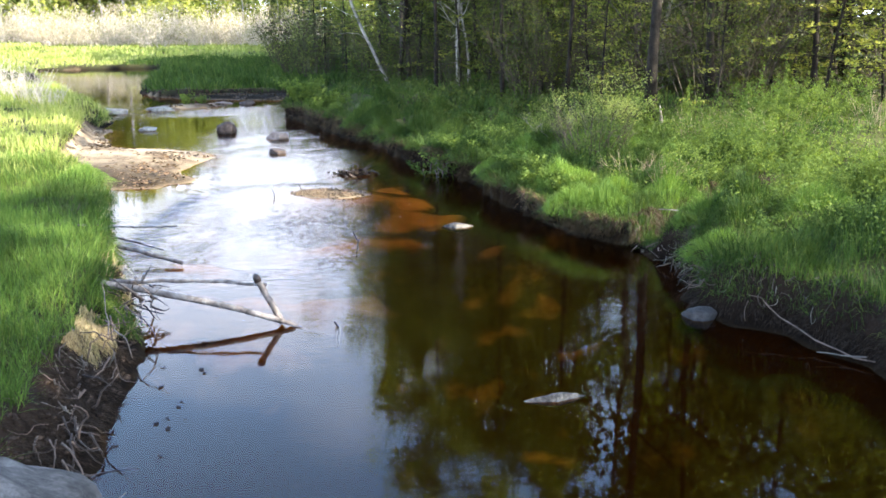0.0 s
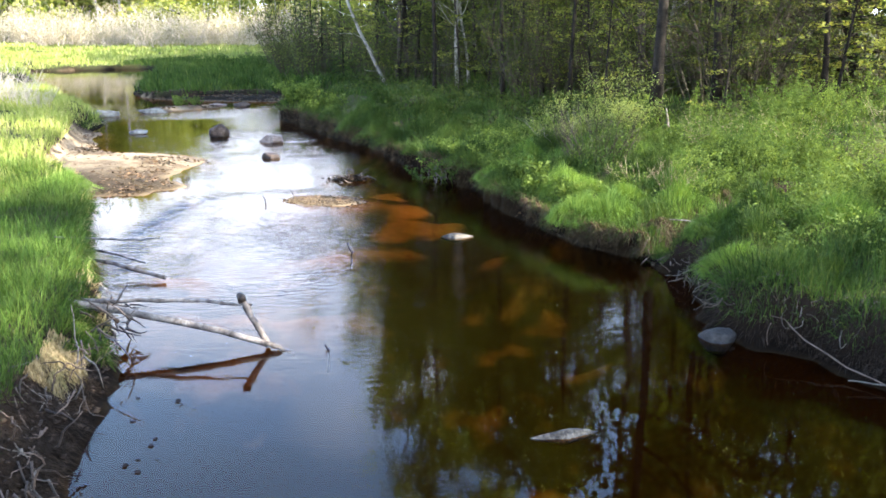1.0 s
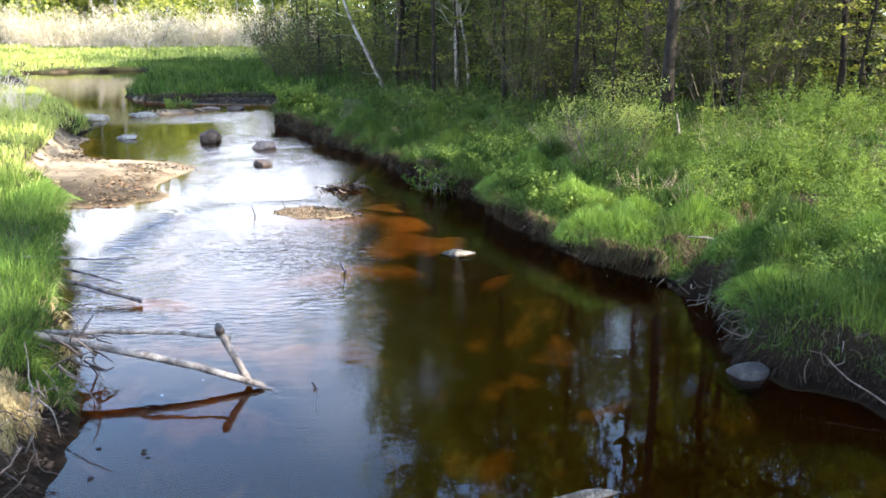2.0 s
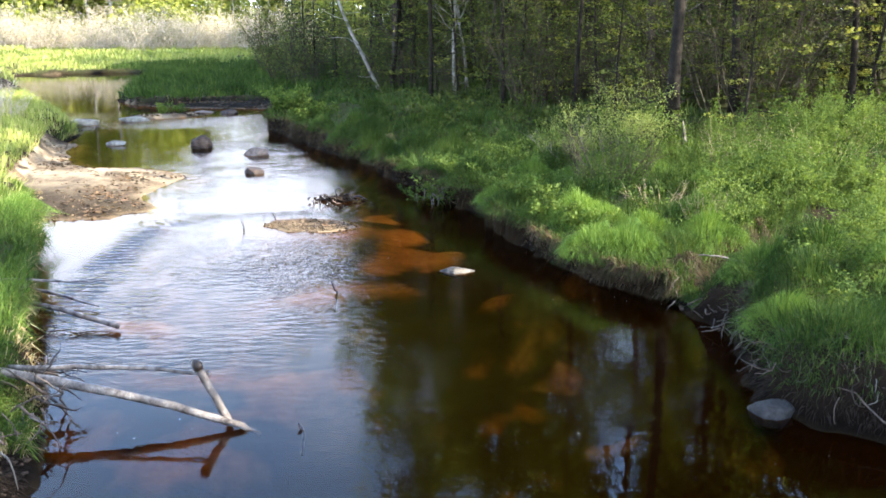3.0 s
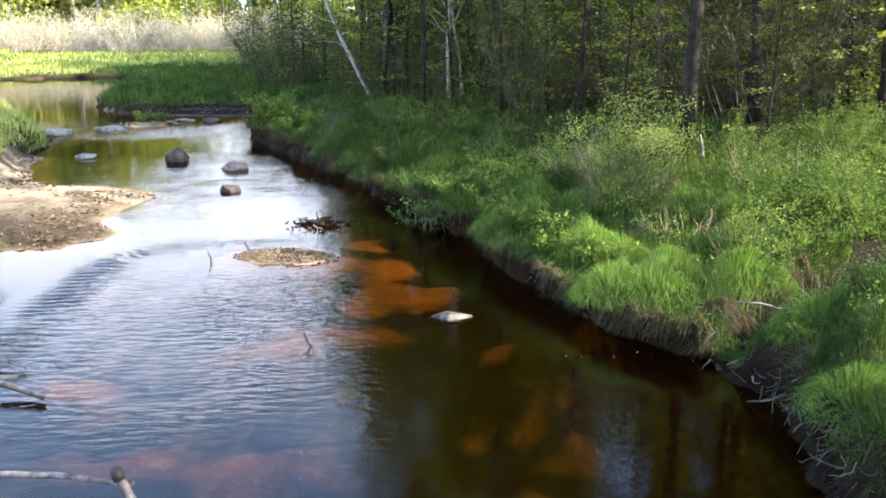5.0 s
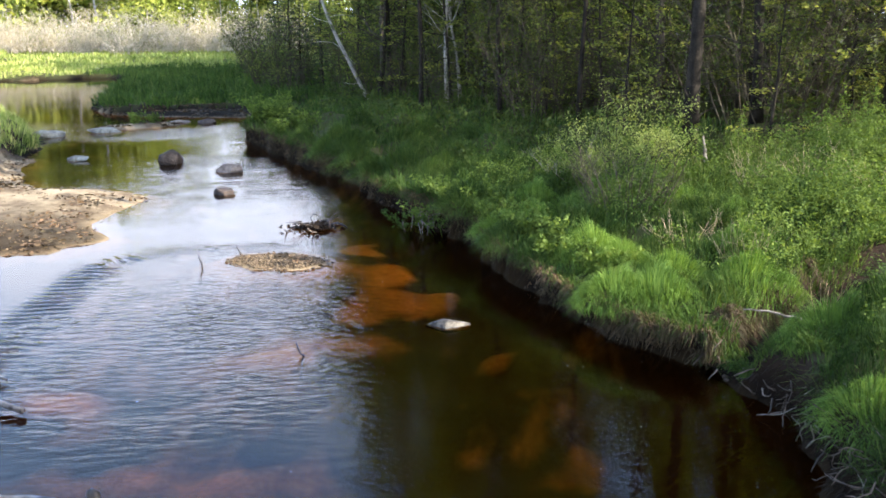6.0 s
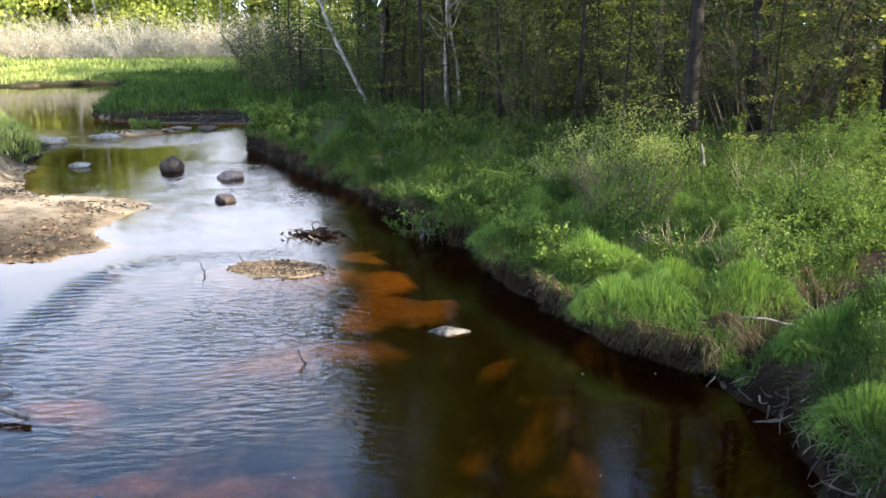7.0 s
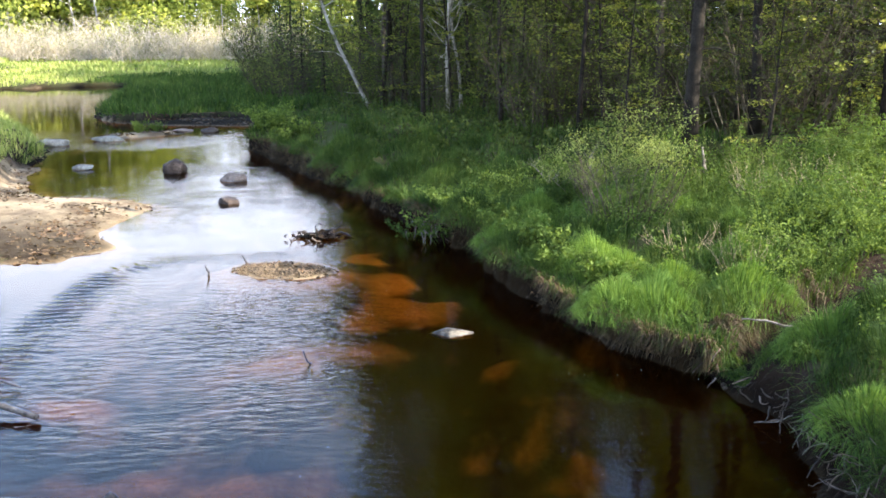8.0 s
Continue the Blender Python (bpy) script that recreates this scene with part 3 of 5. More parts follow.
class Tubes:
    """Gathers tapered tubes into one mesh."""

    def __init__(self):
        self.v, self.f, self.n = [], [], 0

    def add(self, pts, radii, sides=5, knob=0.0, r=None):
        pts = np.asarray(pts, float)
        tang = np.gradient(pts, axis=0)
        tang /= np.linalg.norm(tang, axis=1, keepdims=True) + 1e-9
        ref = np.array([1.0, 0, 0]) if abs(tang[0][0]) < 0.8 else np.array([0, 1.0, 0])
        ang = np.arange(sides) * 2 * np.pi / sides
        for p, t, rad in zip(pts, tang, radii):
            u = np.cross(t, ref)
            u /= np.linalg.norm(u) + 1e-9
            w = np.cross(t, u)
            rr = rad * (1 + (r.uniform(-knob, knob, sides) if r is not None else 0))
            self.v.append(p + (np.cos(ang) * rr)[:, None] * u + (np.sin(ang) * rr)[:, None] * w)
        m = len(pts)
        for i in range(m - 1):
            for j in range(sides):
                a, b = self.n + i * sides + j, self.n + i * sides + (j + 1) % sides
                self.f.append((a, b, b + sides, a + sides))
        if sides <= 3:
            self.n += m * sides
            return
        # closed ends
        for ring, rev in ((0, True), (m - 1, False)):
            self.v.append(pts[ring][None, :])
        c0, c1 = self.n + m * sides, self.n + m * sides + 1
        for j in range(sides):
            a, b = self.n + j, self.n + (j + 1) % sides
            self.f.append((c0, b, a, a))
            a, b = self.n + (m - 1) * sides + j, self.n + (m - 1) * sides + (j + 1) % sides
            self.f.append((c1, a, b, b))
        self.n += m * sides + 2

    def mesh(self, name, mat, smooth_faces=True):
        me = bpy.data.meshes.new(name)
        f = [q if q[2] != q[3] else q[:3] for q in self.f]
        me.from_pydata(np.concatenate(self.v).tolist(), [], f)
        me.polygons.foreach_set("use_smooth", np.full(len(f), smooth_faces, dtype=bool))
        me.materials.append(mat)
        return me


def crooked(start, direction, length, n, wobble, r, rise=0.0):
    p, d = np.array(start, float), np.array(direction, float)
    d /= np.linalg.norm(d)
    out = [p.copy()]
    for _ in range(n):
        d = d + r.normal(size=3) * wobble
        d[2] += rise
        d /= np.linalg.norm(d)
        p = p + d * length / n
        out.append(p.copy())
    return np.array(out)


def tree_kind(seed, height, girth, base, spread, bark, leaf, leaves, size, tilt=(0, 0), limbs=16, loose=0.26, fine=0.4):
    """Meshes of a broadleaf tree: trunk with limbs, and a crown of single leaves."""
    r = np.random.default_rng(seed)
    t = Tubes()
    n = 12
    s = np.linspace(0, 1, n)
    trunk = np.stack([tilt[0] * s * height + 0.20 * np.cumsum(r.normal(size=n)) * s * (1.2 - s), tilt[1] * s * height + 0.20 * np.cumsum(r.normal(size=n)) * s * (1.2 - s), s * height - 0.15], -1)
    rad = girth * (1 - s) ** 0.8 + 0.012
    rad[0] *= 1.45
    t.add(trunk, rad, 9, 0.08, r)
    for i in range(7):
        f = r.uniform(0.04, max(base, 0.08))
        p = np.array([np.interp(f, s, trunk[:, k]) for k in range(3)])
        a = r.uniform(0, 2 * np.pi)
        t.add(crooked(p, (np.cos(a), np.sin(a), r.uniform(-0.3, 0.6)), r.uniform(0.3, 1.1), 3, 0.25, r), np.linspace(0.014, 0.004, 4), 3)
    spots = []
    for i in range(limbs):
        f = base + (0.97 - base) * (i + r.uniform(0, 1)) / limbs
        p = np.array([np.interp(f, s, trunk[:, k]) for k in range(3)])
        a = r.uniform(0, 2 * np.pi)
        length = spread * (1.15 - f) * r.uniform(0.7, 1.25)
        limb = crooked(p, (np.cos(a), np.sin(a), 0.5), length, 5, 0.16, r, 0.06)
        lr = girth * 0.36 * (1.1 - f) + 0.008
        t.add(limb, np.linspace(lr, 0.006, 6), 5)
        for j in range(5):
            q = limb[1 + j % 5]
            a2 = a + r.uniform(-1.3, 1.3)
            tw = crooked(q, (np.cos(a2), np.sin(a2), r.uniform(-0.1, 0.7)), length * r.uniform(0.3, 0.6), 2, 0.25, r)
            t.add(tw, np.linspace(lr * 0.4 + 0.002, 0.003, 3), 3)
            spots += [tw[1], tw[2], (tw[1] + tw[2]) / 2]
    spots = np.array(spots)
    weight = np.where(spots[:, 2] < 6.0, 2.0, 1.0)
    pick = r.choice(len(spots), leaves, p=weight / weight.sum())
    c = spots[pick] + r.normal(size=(leaves, 3)) * loose
    v, f = leaf_cloud(c, np.where(c[:, 2] < 6.0, size * fine, size * 1.25), r, 0.3)
    return t.mesh("trunk", bark), np_mesh("crown", v, f, leaf)


def conifer_kind(seed, height, girth, spread, sprays, first=0.12):
    r = np.random.default_rng(seed)
    t, c, limbs = Tubes(), [], []
    s = np.linspace(0, 1, 10)
    trunk = np.stack([0.03 * r.normal(size=10), 0.03 * r.normal(size=10), s * height - 0.15], -1)
    t.add(trunk, girth * (1 - s) + 0.012, 8, 0.05, r)
    for i in range(46):
        f = first + (0.97 - first) * (i / 46.0) ** 0.9
        a = i * 2.4 + r.uniform(-0.5, 0.5)
        length = spread * (1.02 - f) ** 0.75 * r.uniform(0.7, 1.15)
        limb = crooked((0, 0, f * height), (np.cos(a), np.sin(a), 0.12), length, 5, 0.06, r, -0.07)
        one = Tubes()
        one.add(limb, np.linspace(0.03 * (1.1 - f) + 0.006, 0.004, 6), 4)
        limbs.append(one.mesh("limb", M_DARKBARK))
        side = np.array([-np.sin(a), np.cos(a), 0])
        m = int(sprays * length / spread)
        u = r.uniform(0.12, 1, m)
        base = np.stack([np.interp(u, np.linspace(0, 1, 6), limb[:, k]) for k in range(3)], -1)
        off = r.normal(size=m) * 0.26 * length * (1.1 - u)
        c.append(base + off[:, None] * side + np.stack([0 * u, 0 * u, -np.abs(off) * 0.25 + r.normal(size=m) * 0.04], -1))
    v, f = leaf_cloud(np.concatenate(c), 0.17, r, 0.65, 0.4)
    return [t.mesh("trunk", M_DARKBARK), np_mesh("crown", v, f, M_NEEDLE)] + limbs


def bush_kind(seed, height, spread, stems, twigs, leaves, size, bark, leaf, thick=0.012, fan=0.5, bare=0.0):
    """Many thin stems from one base, with twigs and leaves along them."""
    r = np.random.default_rng(seed)
    t, spots = Tubes(), []
    for i in range(stems):
        a, o = r.uniform(0, 2 * np.pi), spread * 0.28 * np.sqrt(r.uniform(0, 1))
        h = height * r.uniform(0.6, 1.1)
        stem = crooked((np.cos(a) * o, np.sin(a) * o, -0.05), (np.cos(a) * fan * r.uniform(0.2, 1.3), np.sin(a) * fan * r.uniform(0.2, 1.3), 1), h, 5, 0.10, r)
        t.add(stem, np.linspace(thick, thick * 0.25, 6), 3)
        for j in range(twigs):
            k = r.integers(1, 5)
            a2 = r.uniform(0, 2 * np.pi)
            tw = crooked(stem[k], (np.cos(a2), np.sin(a2), r.uniform(0.3, 1.6)), h * r.uniform(0.18, 0.42), 2, 0.25, r)
            t.add(tw, np.linspace(thick * 0.45, thick * 0.15, 3), 3)
            spots += [tw[1], tw[2], (tw[1] + tw[2]) / 2]
        spots += [stem[3], stem[4], stem[5]]
    wood = t.mesh("branchwork", bark)
    if not leaves:
        return wood, None
    spots = np.array(spots)
    spots = spots[spots[:, 2] >= bare * height]
    c = spots[r.integers(0, len(spots), leaves)] + r.normal(size=(leaves, 3)) * 0.035 * height
    c[:, 2] = np.maximum(c[:, 2], 0.02)
    v, f = leaf_cloud(c, size, r, 0.3, 0.6)
    return wood, np_mesh("foliage", v, f, leaf)


def plant(name, meshes, parts, x, y, turn, scale, label, category, group="", sink=0.0):
    z = float(land(np.array([x]), np.array([y]))[0][0])
    ob = empty(name, pose(x, y, z - sink, 0, 0, turn) @ Matrix.Diagonal((scale, scale, scale, 1)), label, category, group)
    for nm, m in zip(parts, meshes):
        if m is not None:
            part(nm, m, ob)
    return ob


def tube_thing(name, pts, radii, mat, label, category, sides=8, knob=0.1, seed=0, wobble=0.01):
    """One piece of wood through the given points, with a worn surface."""
    r = np.random.default_rng(seed)
    pts, radii = np.array(pts, float), np.array(radii, float)
    u, w = np.linspace(0, 1, len(pts)), np.linspace(0, 1, max(8, len(pts) * 3))
    fine = np.stack([np.interp(w, u, pts[:, k]) for k in range(3)], -1) + r.normal(size=(len(w), 3)) * wobble
    t = Tubes()
    t.add(fine, np.interp(w, u, radii), sides, knob, r)
    return tagged(new(name, t.mesh(name, mat)), label, category)


def rock_mesh(name, size, seed, mat, rough=0.22, flat=0.0):
    bm = bmesh.new()
    bmesh.ops.create_icosphere(bm, subdivisions=4, radius=1.0)
    o = Vector((seed * 3.1, seed * 1.7, seed * 0.9))
    for v in bm.verts:
        p = v.co.copy()
        k = 1 + rough * noise.noise(p * 1.1 + o) * 1.6 + rough * 0.5 * noise.noise(p * 2.7 + o) + 0.05 * noise.noise(p * 7 + o)
        q = p * k
        # broken flats
        for a in range(7 if rough > 0.15 else 4):
            nrm = Vector((math.sin(seed * 7 + a * 2.1), math.cos(seed * 5 + a * 1.7), 0.5 * math.sin(seed + a * 3.3))).normalized()
            e = q.dot(nrm) - (0.66 if rough > 0.15 else 0.78)
            if e > 0:
                q -= nrm * e * 0.9
        v.co = Vector((q.x * size[0], q.y * size[1], q.z * size[2]))
    me = bpy.data.meshes.new(name)
    bm.to_mesh(me)
    bm.free()
    me.polygons.foreach_set("use_smooth", np.ones(len(me.polygons), dtype=bool))
    me.materials.append(mat)
    return me


def broken_rock_mesh(name, size, seed, mat, corners):
    """A split stone: flat faces with worn edges between them."""
    q = np.random.default_rng(seed)
    bm = bmesh.new()
    for i in range(corners):
        p = q.normal(size=3)
        p /= np.linalg.norm(p)
        bm.verts.new(p * q.uniform(0.8, 1.15))
    bmesh.ops.convex_hull(bm, input=bm.verts)
    loose = [v for v in bm.verts if not v.link_faces]
    bmesh.ops.delete(bm, geom=loose, context="VERTS")
    bmesh.ops.dissolve_limit(bm, angle_limit=radians(24), verts=bm.verts, edges=bm.edges)
    bmesh.ops.bevel(bm, geom=bm.edges, offset=0.07, segments=2, affect="EDGES", clamp_overlap=True)
    bmesh.ops.triangulate(bm, faces=bm.faces)
    bmesh.ops.subdivide_edges(bm, edges=bm.edges, cuts=2, use_grid_fill=True)
    o = Vector((seed * 3.1, seed * 1.7, seed * 0.9))
    for v in bm.verts:
        k = 1 + 0.07 * noise.noise(v.co * 2.3 + o) + 0.035 * noise.noise(v.co * 6 + o)
        v.co = Vector((v.co.x * k * size[0], v.co.y * k * size[1], v.co.z * k * size[2]))
    bmesh.ops.recalc_face_normals(bm, faces=bm.faces)
    me = bpy.data.meshes.new(name)
    bm.to_mesh(me)
    bm.free()
    me.materials.append(mat)
    return me


def split_rock(x, y, z, size, seed, mat, label, name="rock", turn=0.0, corners=13):
    ob = new(name, broken_rock_mesh(name, size, seed, mat, corners))
    ob.matrix_basis = pose(x, y, z, 0, 0, turn)
    return tagged(ob, label, "rock")


def rock(x, y, z, size, seed, mat, label, name="rock", turn=0.0, rough=0.22):
    ob = new(name, rock_mesh(name, size, seed, mat, rough))
    ob.matrix_basis = pose(x, y, z, 0, 0, turn)
    return tagged(ob, label, "rock")


# ---- stones in and beside the stream ----
split_rock(-5.42, 21.6, 0.06, (0.31, 0.24, 0.28), 19, M_ROCK, "dark wet boulder standing in the riffle", "boulder", 20, 22)
rock(-3.93, 20.5, 0.035, (0.29, 0.17, 0.13), 2, M_ROCKTAN, "low tan rock breaking the stream surface")
rock(-3.5, 18.2, 0.02, (0.21, 0.15, 0.1), 3, M_ROCK, "small dark rounded rock in the current")
split_rock(-7.5, 22.2, 0.02, (0.3, 0.17, 0.11), 4, M_ROCKPALE, "pale flat rock in the shallows beside the sandbar")
rock(-10.0, 26.2, 0.02, (0.5, 0.4, 0.16), 5, M_ROCKPALE, "broad pale flat rock at the pool outlet")
split_rock(-8.9, 27.2, 0.0, (0.65, 0.36, 0.14), 6, M_ROCKPALE, "long pale slab at the pool outlet", turn=15)
rock(0.17, 11.55, -0.012, (0.24, 0.13, 0.055), 7, M_STONE, "pale stone just breaking the brown water", turn=-8, rough=0.2)
rock(0.93, 6.0, -0.008, (0.24, 0.055, 0.045), 8, M_STONE, "pale stone lying just under the water", turn=14)
rock(2.42, 7.84, -0.02, (0.17, 0.13, 0.12), 9, M_ROCKGREY, "grey rock at the foot of the undercut bank", rough=0.14)
rock(-6.7, 29.2, 0.0, (0.3, 0.2, 0.12), 13, M_ROCK, "small dark rock at the head of the riffle")
rock(-7.6, 29.4, 0.0, (0.35, 0.2, 0.08), 14, M_ROCKTAN, "low tan rock at the head of the riffle")
rock(2.64, 8.37, 0.0, (0.14, 0.11, 0.1), 15, M_ROCKGREY, "small grey rock in the bank mud")
rock(2.85, 7.55, -0.03, (0.1, 0.08, 0.06), 16, M_ROCKGREY, "small grey rock at the bank foot")
rock(-1.9, 2.9, 0.46, (0.92, 0.72, 0.62), 11, M_GRANITE, "large grey granite boulder beside the muddy bank", "boulder", rough=0.12)
rock(2.45, 2.95, 0.34, (0.85, 0.7, 0.6), 12, M_GRANITE, "large grey granite boulder at the water's edge", "boulder", rough=0.12)

# ---- driftwood ----
tube_thing("log", [(-3.1, 7.8, 0.34), (-2.48, 7.69, 0.285), (-1.9, 7.63, 0.18), (-1.27, 7.57, 0.03), (-1.12, 7.55, -0.03)], [0.034, 0.034, 0.03, 0.026, 0.013], M_DRIFT,
           "bare grey driftwood log reaching from the bank into the water", "log", seed=3, wobble=0.004)
tube_thing("log", [(-2.95, 7.85, 0.33), (-2.35, 7.83, 0.345), (-1.9, 7.8, 0.35), (-1.5, 7.74, 0.33)], [0.02, 0.019, 0.017, 0.013], M_DRIFT,
           "thin grey driftwood pole held above the water", "log", seed=4, wobble=0.004)
stub = tube_thing("branch", [(-1.34, 7.60, 0.02), (-1.45, 7.66, 0.2), (-1.56, 7.715, 0.375)], [0.029, 0.027, 0.029], M_DRIFT, "short upright driftwood stub with a dark broken end", "branch", seed=5, wobble=0.003)
cap = Tubes()
cap.add([(-1.555, 7.712, 0.365), (-1.575, 7.722, 0.405), (-1.60, 7.735, 0.43)], [0.033, 0.037, 0.02], 8, 0.2, np.random.default_rng(2))
part("broken_end", cap.mesh("broken_end", M_WETWOOD), stub, "dark wet broken end")
tube_thing("log", [(-4.3, 10.05, 0.22), (-3.63, 9.86, 0.15), (-2.83, 9.58, 0.04)], [0.018, 0.022, 0.024], M_DRIFT, "grey driftwood log leaning from the bank into the stream", "log", seed=6, wobble=0.004)
tube_thing("branch", [(-4.1, 9.9, 0.40), (-3.64, 9.86, 0.39), (-3.2, 9.86, 0.385), (-2.95, 9.85, 0.40)], [0.013, 0.012, 0.011, 0.008], M_DRIFT, "thin grey branch held out over the water", "branch", seed=7, wobble=0.006)
tube_thing("branch", [(-4.2, 10.45, 0.18), (-3.7, 10.3, 0.12), (-3.25, 10.2, 0.03)], [0.016, 0.015, 0.01], M_DRIFT, "thin grey branch dipping into the water", "branch", seed=8, wobble=0.005)
tube_thing("branch", [(2.62, 10.74, 0.40), (2.8, 10.68, 0.385), (3.05, 10.6, 0.34)], [0.006, 0.009, 0.01], M_DRIFT, "pale dead branch lying on the grassy bank edge", "branch", seed=9, wobble=0.006)
tube_thing("log", [(6.6, 21.3, 0.85), (6.95, 21.6, 0.95), (7.2, 21.85, 1.02)], [0.05, 0.05, 0.045], M_BIRCH, "pale broken birch log on the forest floor", "log", seed=10)
tube_thing("branch", [(2.6, 8.3, 0.45), (2.75, 7.75, 0.3), (2.95, 7.35, 0.17), (3.3, 6.75, 0.05), (3.6, 6.45, 0.05)], [0.003, 0.005, 0.006, 0.007, 0.006], M_ROOT, "pale forked dead branch sloping down the muddy bank", "branch", seed=12, wobble=0.016)
tube_thing("branch", [(3.05, 6.8, 0.06), (3.4, 6.7, 0.05), (3.9, 6.6, 0.12)], [0.005, 0.007, 0.006], M_ROOTPALE, "pale broken branch at the water's edge", "branch", seed=13, wobble=0.006)
for i, (x, y, h) in enumerate(((-0.85, 7.56, 0.05), (-2.66, 13.63, 0.13), (-1.05, 10.75, 0.11), (-2.35, 14.2, 0.1))):
    tube_thing("twig", [(x, y, -0.2), (x + 0.02, y, 0.0), (x - 0.03, y + 0.02, h)], [0.01, 0.012, 0.006], M_WETWOOD, "dark wet twig sticking out of the water", "twig", 5, seed=20 + i, wobble=0.004)


def tangle(name, n, spine, label, seed, out, length, mats, thick=0.012):
    """Roots and sticks along a line of the bank, each a piece of its own."""
    q = np.random.default_rng(seed)
    spine = np.array(spine, float)
    root = empty(name, pose(*spine[0]), label, "roots")
    inv = root.matrix_basis.inverted()
    for i in range(n):
        u = q.uniform(0, 1) * (len(spine) - 1)
        k = min(int(u), len(spine) - 2)
        p = spine[k] + (spine[k + 1] - spine[k]) * (u - k) + q.normal(size=3) * np.array([0.12, 0.12, 0.06])
        d = np.array(out) + q.normal(size=3) * 0.55
        pts = crooked(p, d, length * q.uniform(0.4, 1.2), 6, 0.28, q, -0.03)
        gz0 = land(pts[:, 0], pts[:, 1])[0]
        pts[:, 2] = np.maximum(pts[:, 2], np.maximum(gz0, -0.05) + 0.01)
        t = Tubes()
        t.add(pts, np.linspace(thick * q.uniform(0.6, 1.3), 0.003, 7), 5, 0.15, q)
        ob = part("root", t.mesh("root", mats[i % len(mats)]), root)
        ob.matrix_parent_inverse = inv
    return root


# ---- grass ----


def scatter(n, x0, x1, y0, y1, seed):
    r = np.random.default_rng(seed)
    return r.uniform(x0, x1, n), r.uniform(y0, y1, n), r


def grass(name, n, box, keep, height, width, mat, seed, label, lean=0.55, hang=0.5, tuft=1.2):
    x, y, r = scatter(n, *box, seed)
    x, y, z, d, cover, right, g = surface_point(x, y)
    ok = keep(x, y, z, d, right) & (cover[:, 0] < 0.4) & (z > 0.05) & (gully_distance(x, y) > 0.26)
    clump = fbm(x, y, tuft, seed + 50)
    ok &= r.uniform(0, 1, len(x)) < 0.35 + 1.1 * smooth(0.3, 0.6, clump)
    x, y, z, d, g = x[ok], y[ok], z[ok], d[ok], g[:, ok]
    near = smooth(0.7, 0.15, d) * hang
    h = height * (0.4 + 1.1 * clump[ok])
    return tagged(new(name, blade_mesh(name, x, y, z, h, width, mat, seed, lean, g * near)), label, "grass", kind="stuff")


grass("grass", 70000, (-8.5, -2.2, 3.6, 14.5), lambda x, y, z, d, r: ~r & (d > 0.10 + 0.38 * smooth(7.6, 7.0, y)) & (z > 0.24) & (d < 4.0), 0.26, 0.006, M_FRESH, 8, "fresh pale green grass among the bank turf", 1.1)
grass("grass", 95000, (-8.5, -2.2, 3.6, 14.5), lambda x, y, z, d, r: ~r & (d > 0.10 + 0.38 * smooth(7.6, 7.0, y)) & (z > 0.24) & (d < 4.0), 0.26, 0.006, M_GRASS, 1, "lush green grass hanging over the stream bank", 1.1)
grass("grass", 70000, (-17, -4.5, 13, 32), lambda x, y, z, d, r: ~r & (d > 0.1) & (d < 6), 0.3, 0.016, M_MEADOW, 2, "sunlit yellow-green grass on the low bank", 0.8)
grass("grass", 170000, (-1.0, 6.5, 6.0, 17.0), lambda x, y, z, d, r: r & (d > 0.08 + 0.12 * smooth(10.1, 9.2, y)) & (z > 0.2) & (d < 3.4), 0.27, 0.009, M_GRASS_SHADE, 3, "dense green grass overhanging the cut bank", 1.15, 0.2)
grass("grass", 70000, (-5.2, 9, 13, 34), lambda x, y, z, d, r: r & (d > 0.08) & (d < 5.5), 0.3, 0.018, M_GRASS_SHADE, 4, "shaded green grass along the forest edge", 1.1, 0.2)
grass("grass", 50000, (-19, -3, 31, 56), lambda x, y, z, d, r: (d > 0.02) & (z > 0.07) & (x > -12.5 - (y - 34) * 0.4), 0.4, 0.035, M_GRASS_SHADE, 5, "green grass on the low point between the channels", 0.9)
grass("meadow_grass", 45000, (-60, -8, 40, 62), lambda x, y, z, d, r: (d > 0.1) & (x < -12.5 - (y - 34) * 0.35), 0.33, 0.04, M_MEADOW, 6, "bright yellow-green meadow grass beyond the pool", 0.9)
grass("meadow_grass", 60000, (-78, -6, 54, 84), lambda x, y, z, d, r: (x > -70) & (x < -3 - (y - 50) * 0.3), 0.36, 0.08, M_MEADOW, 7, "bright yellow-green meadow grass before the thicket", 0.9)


def fringe(name, n, shore, y0, y1, mat, seed, label, length, width, lo, hi, sag=(0.1, 0.9), lean=0.4):
    """Dead and living blades that hang down the cut face of the bank."""
    q = np.random.default_rng(seed)
    p = np.array([v for v in shore if y0 - 4 < v[1] < y1 + 4], float)
    k = q.integers(0, len(p) - 1, n)
    u = q.uniform(0, 1, n)[:, None]
    c = p[k] * (1 - u) + p[k + 1] * u + q.uniform(-0.45, 0.45, (n, 2))
    x, y = c[:, 0], c[:, 1]
    x, y, z, d, cover, right, g = surface_point(x, y)
    ok = (d > lo) & (d < hi) & (z > 0.05) & (cover[:, 0] < 0.3) & (y > y0) & (y < y1)
    ok &= vnoise(x, y, 1.9, seed) + q.uniform(-0.25, 0.25, n) > 0.3
    x, y, z, d, g = x[ok], y[ok], z[ok], d[ok], g[:, ok]
    droop = q.uniform(*sag, len(x))
    return tagged(new(name, blade_mesh(name, x, y, z, length, width, mat, seed, lean, g * (lean + 0.1), droop)), label, "grass", kind="stuff")


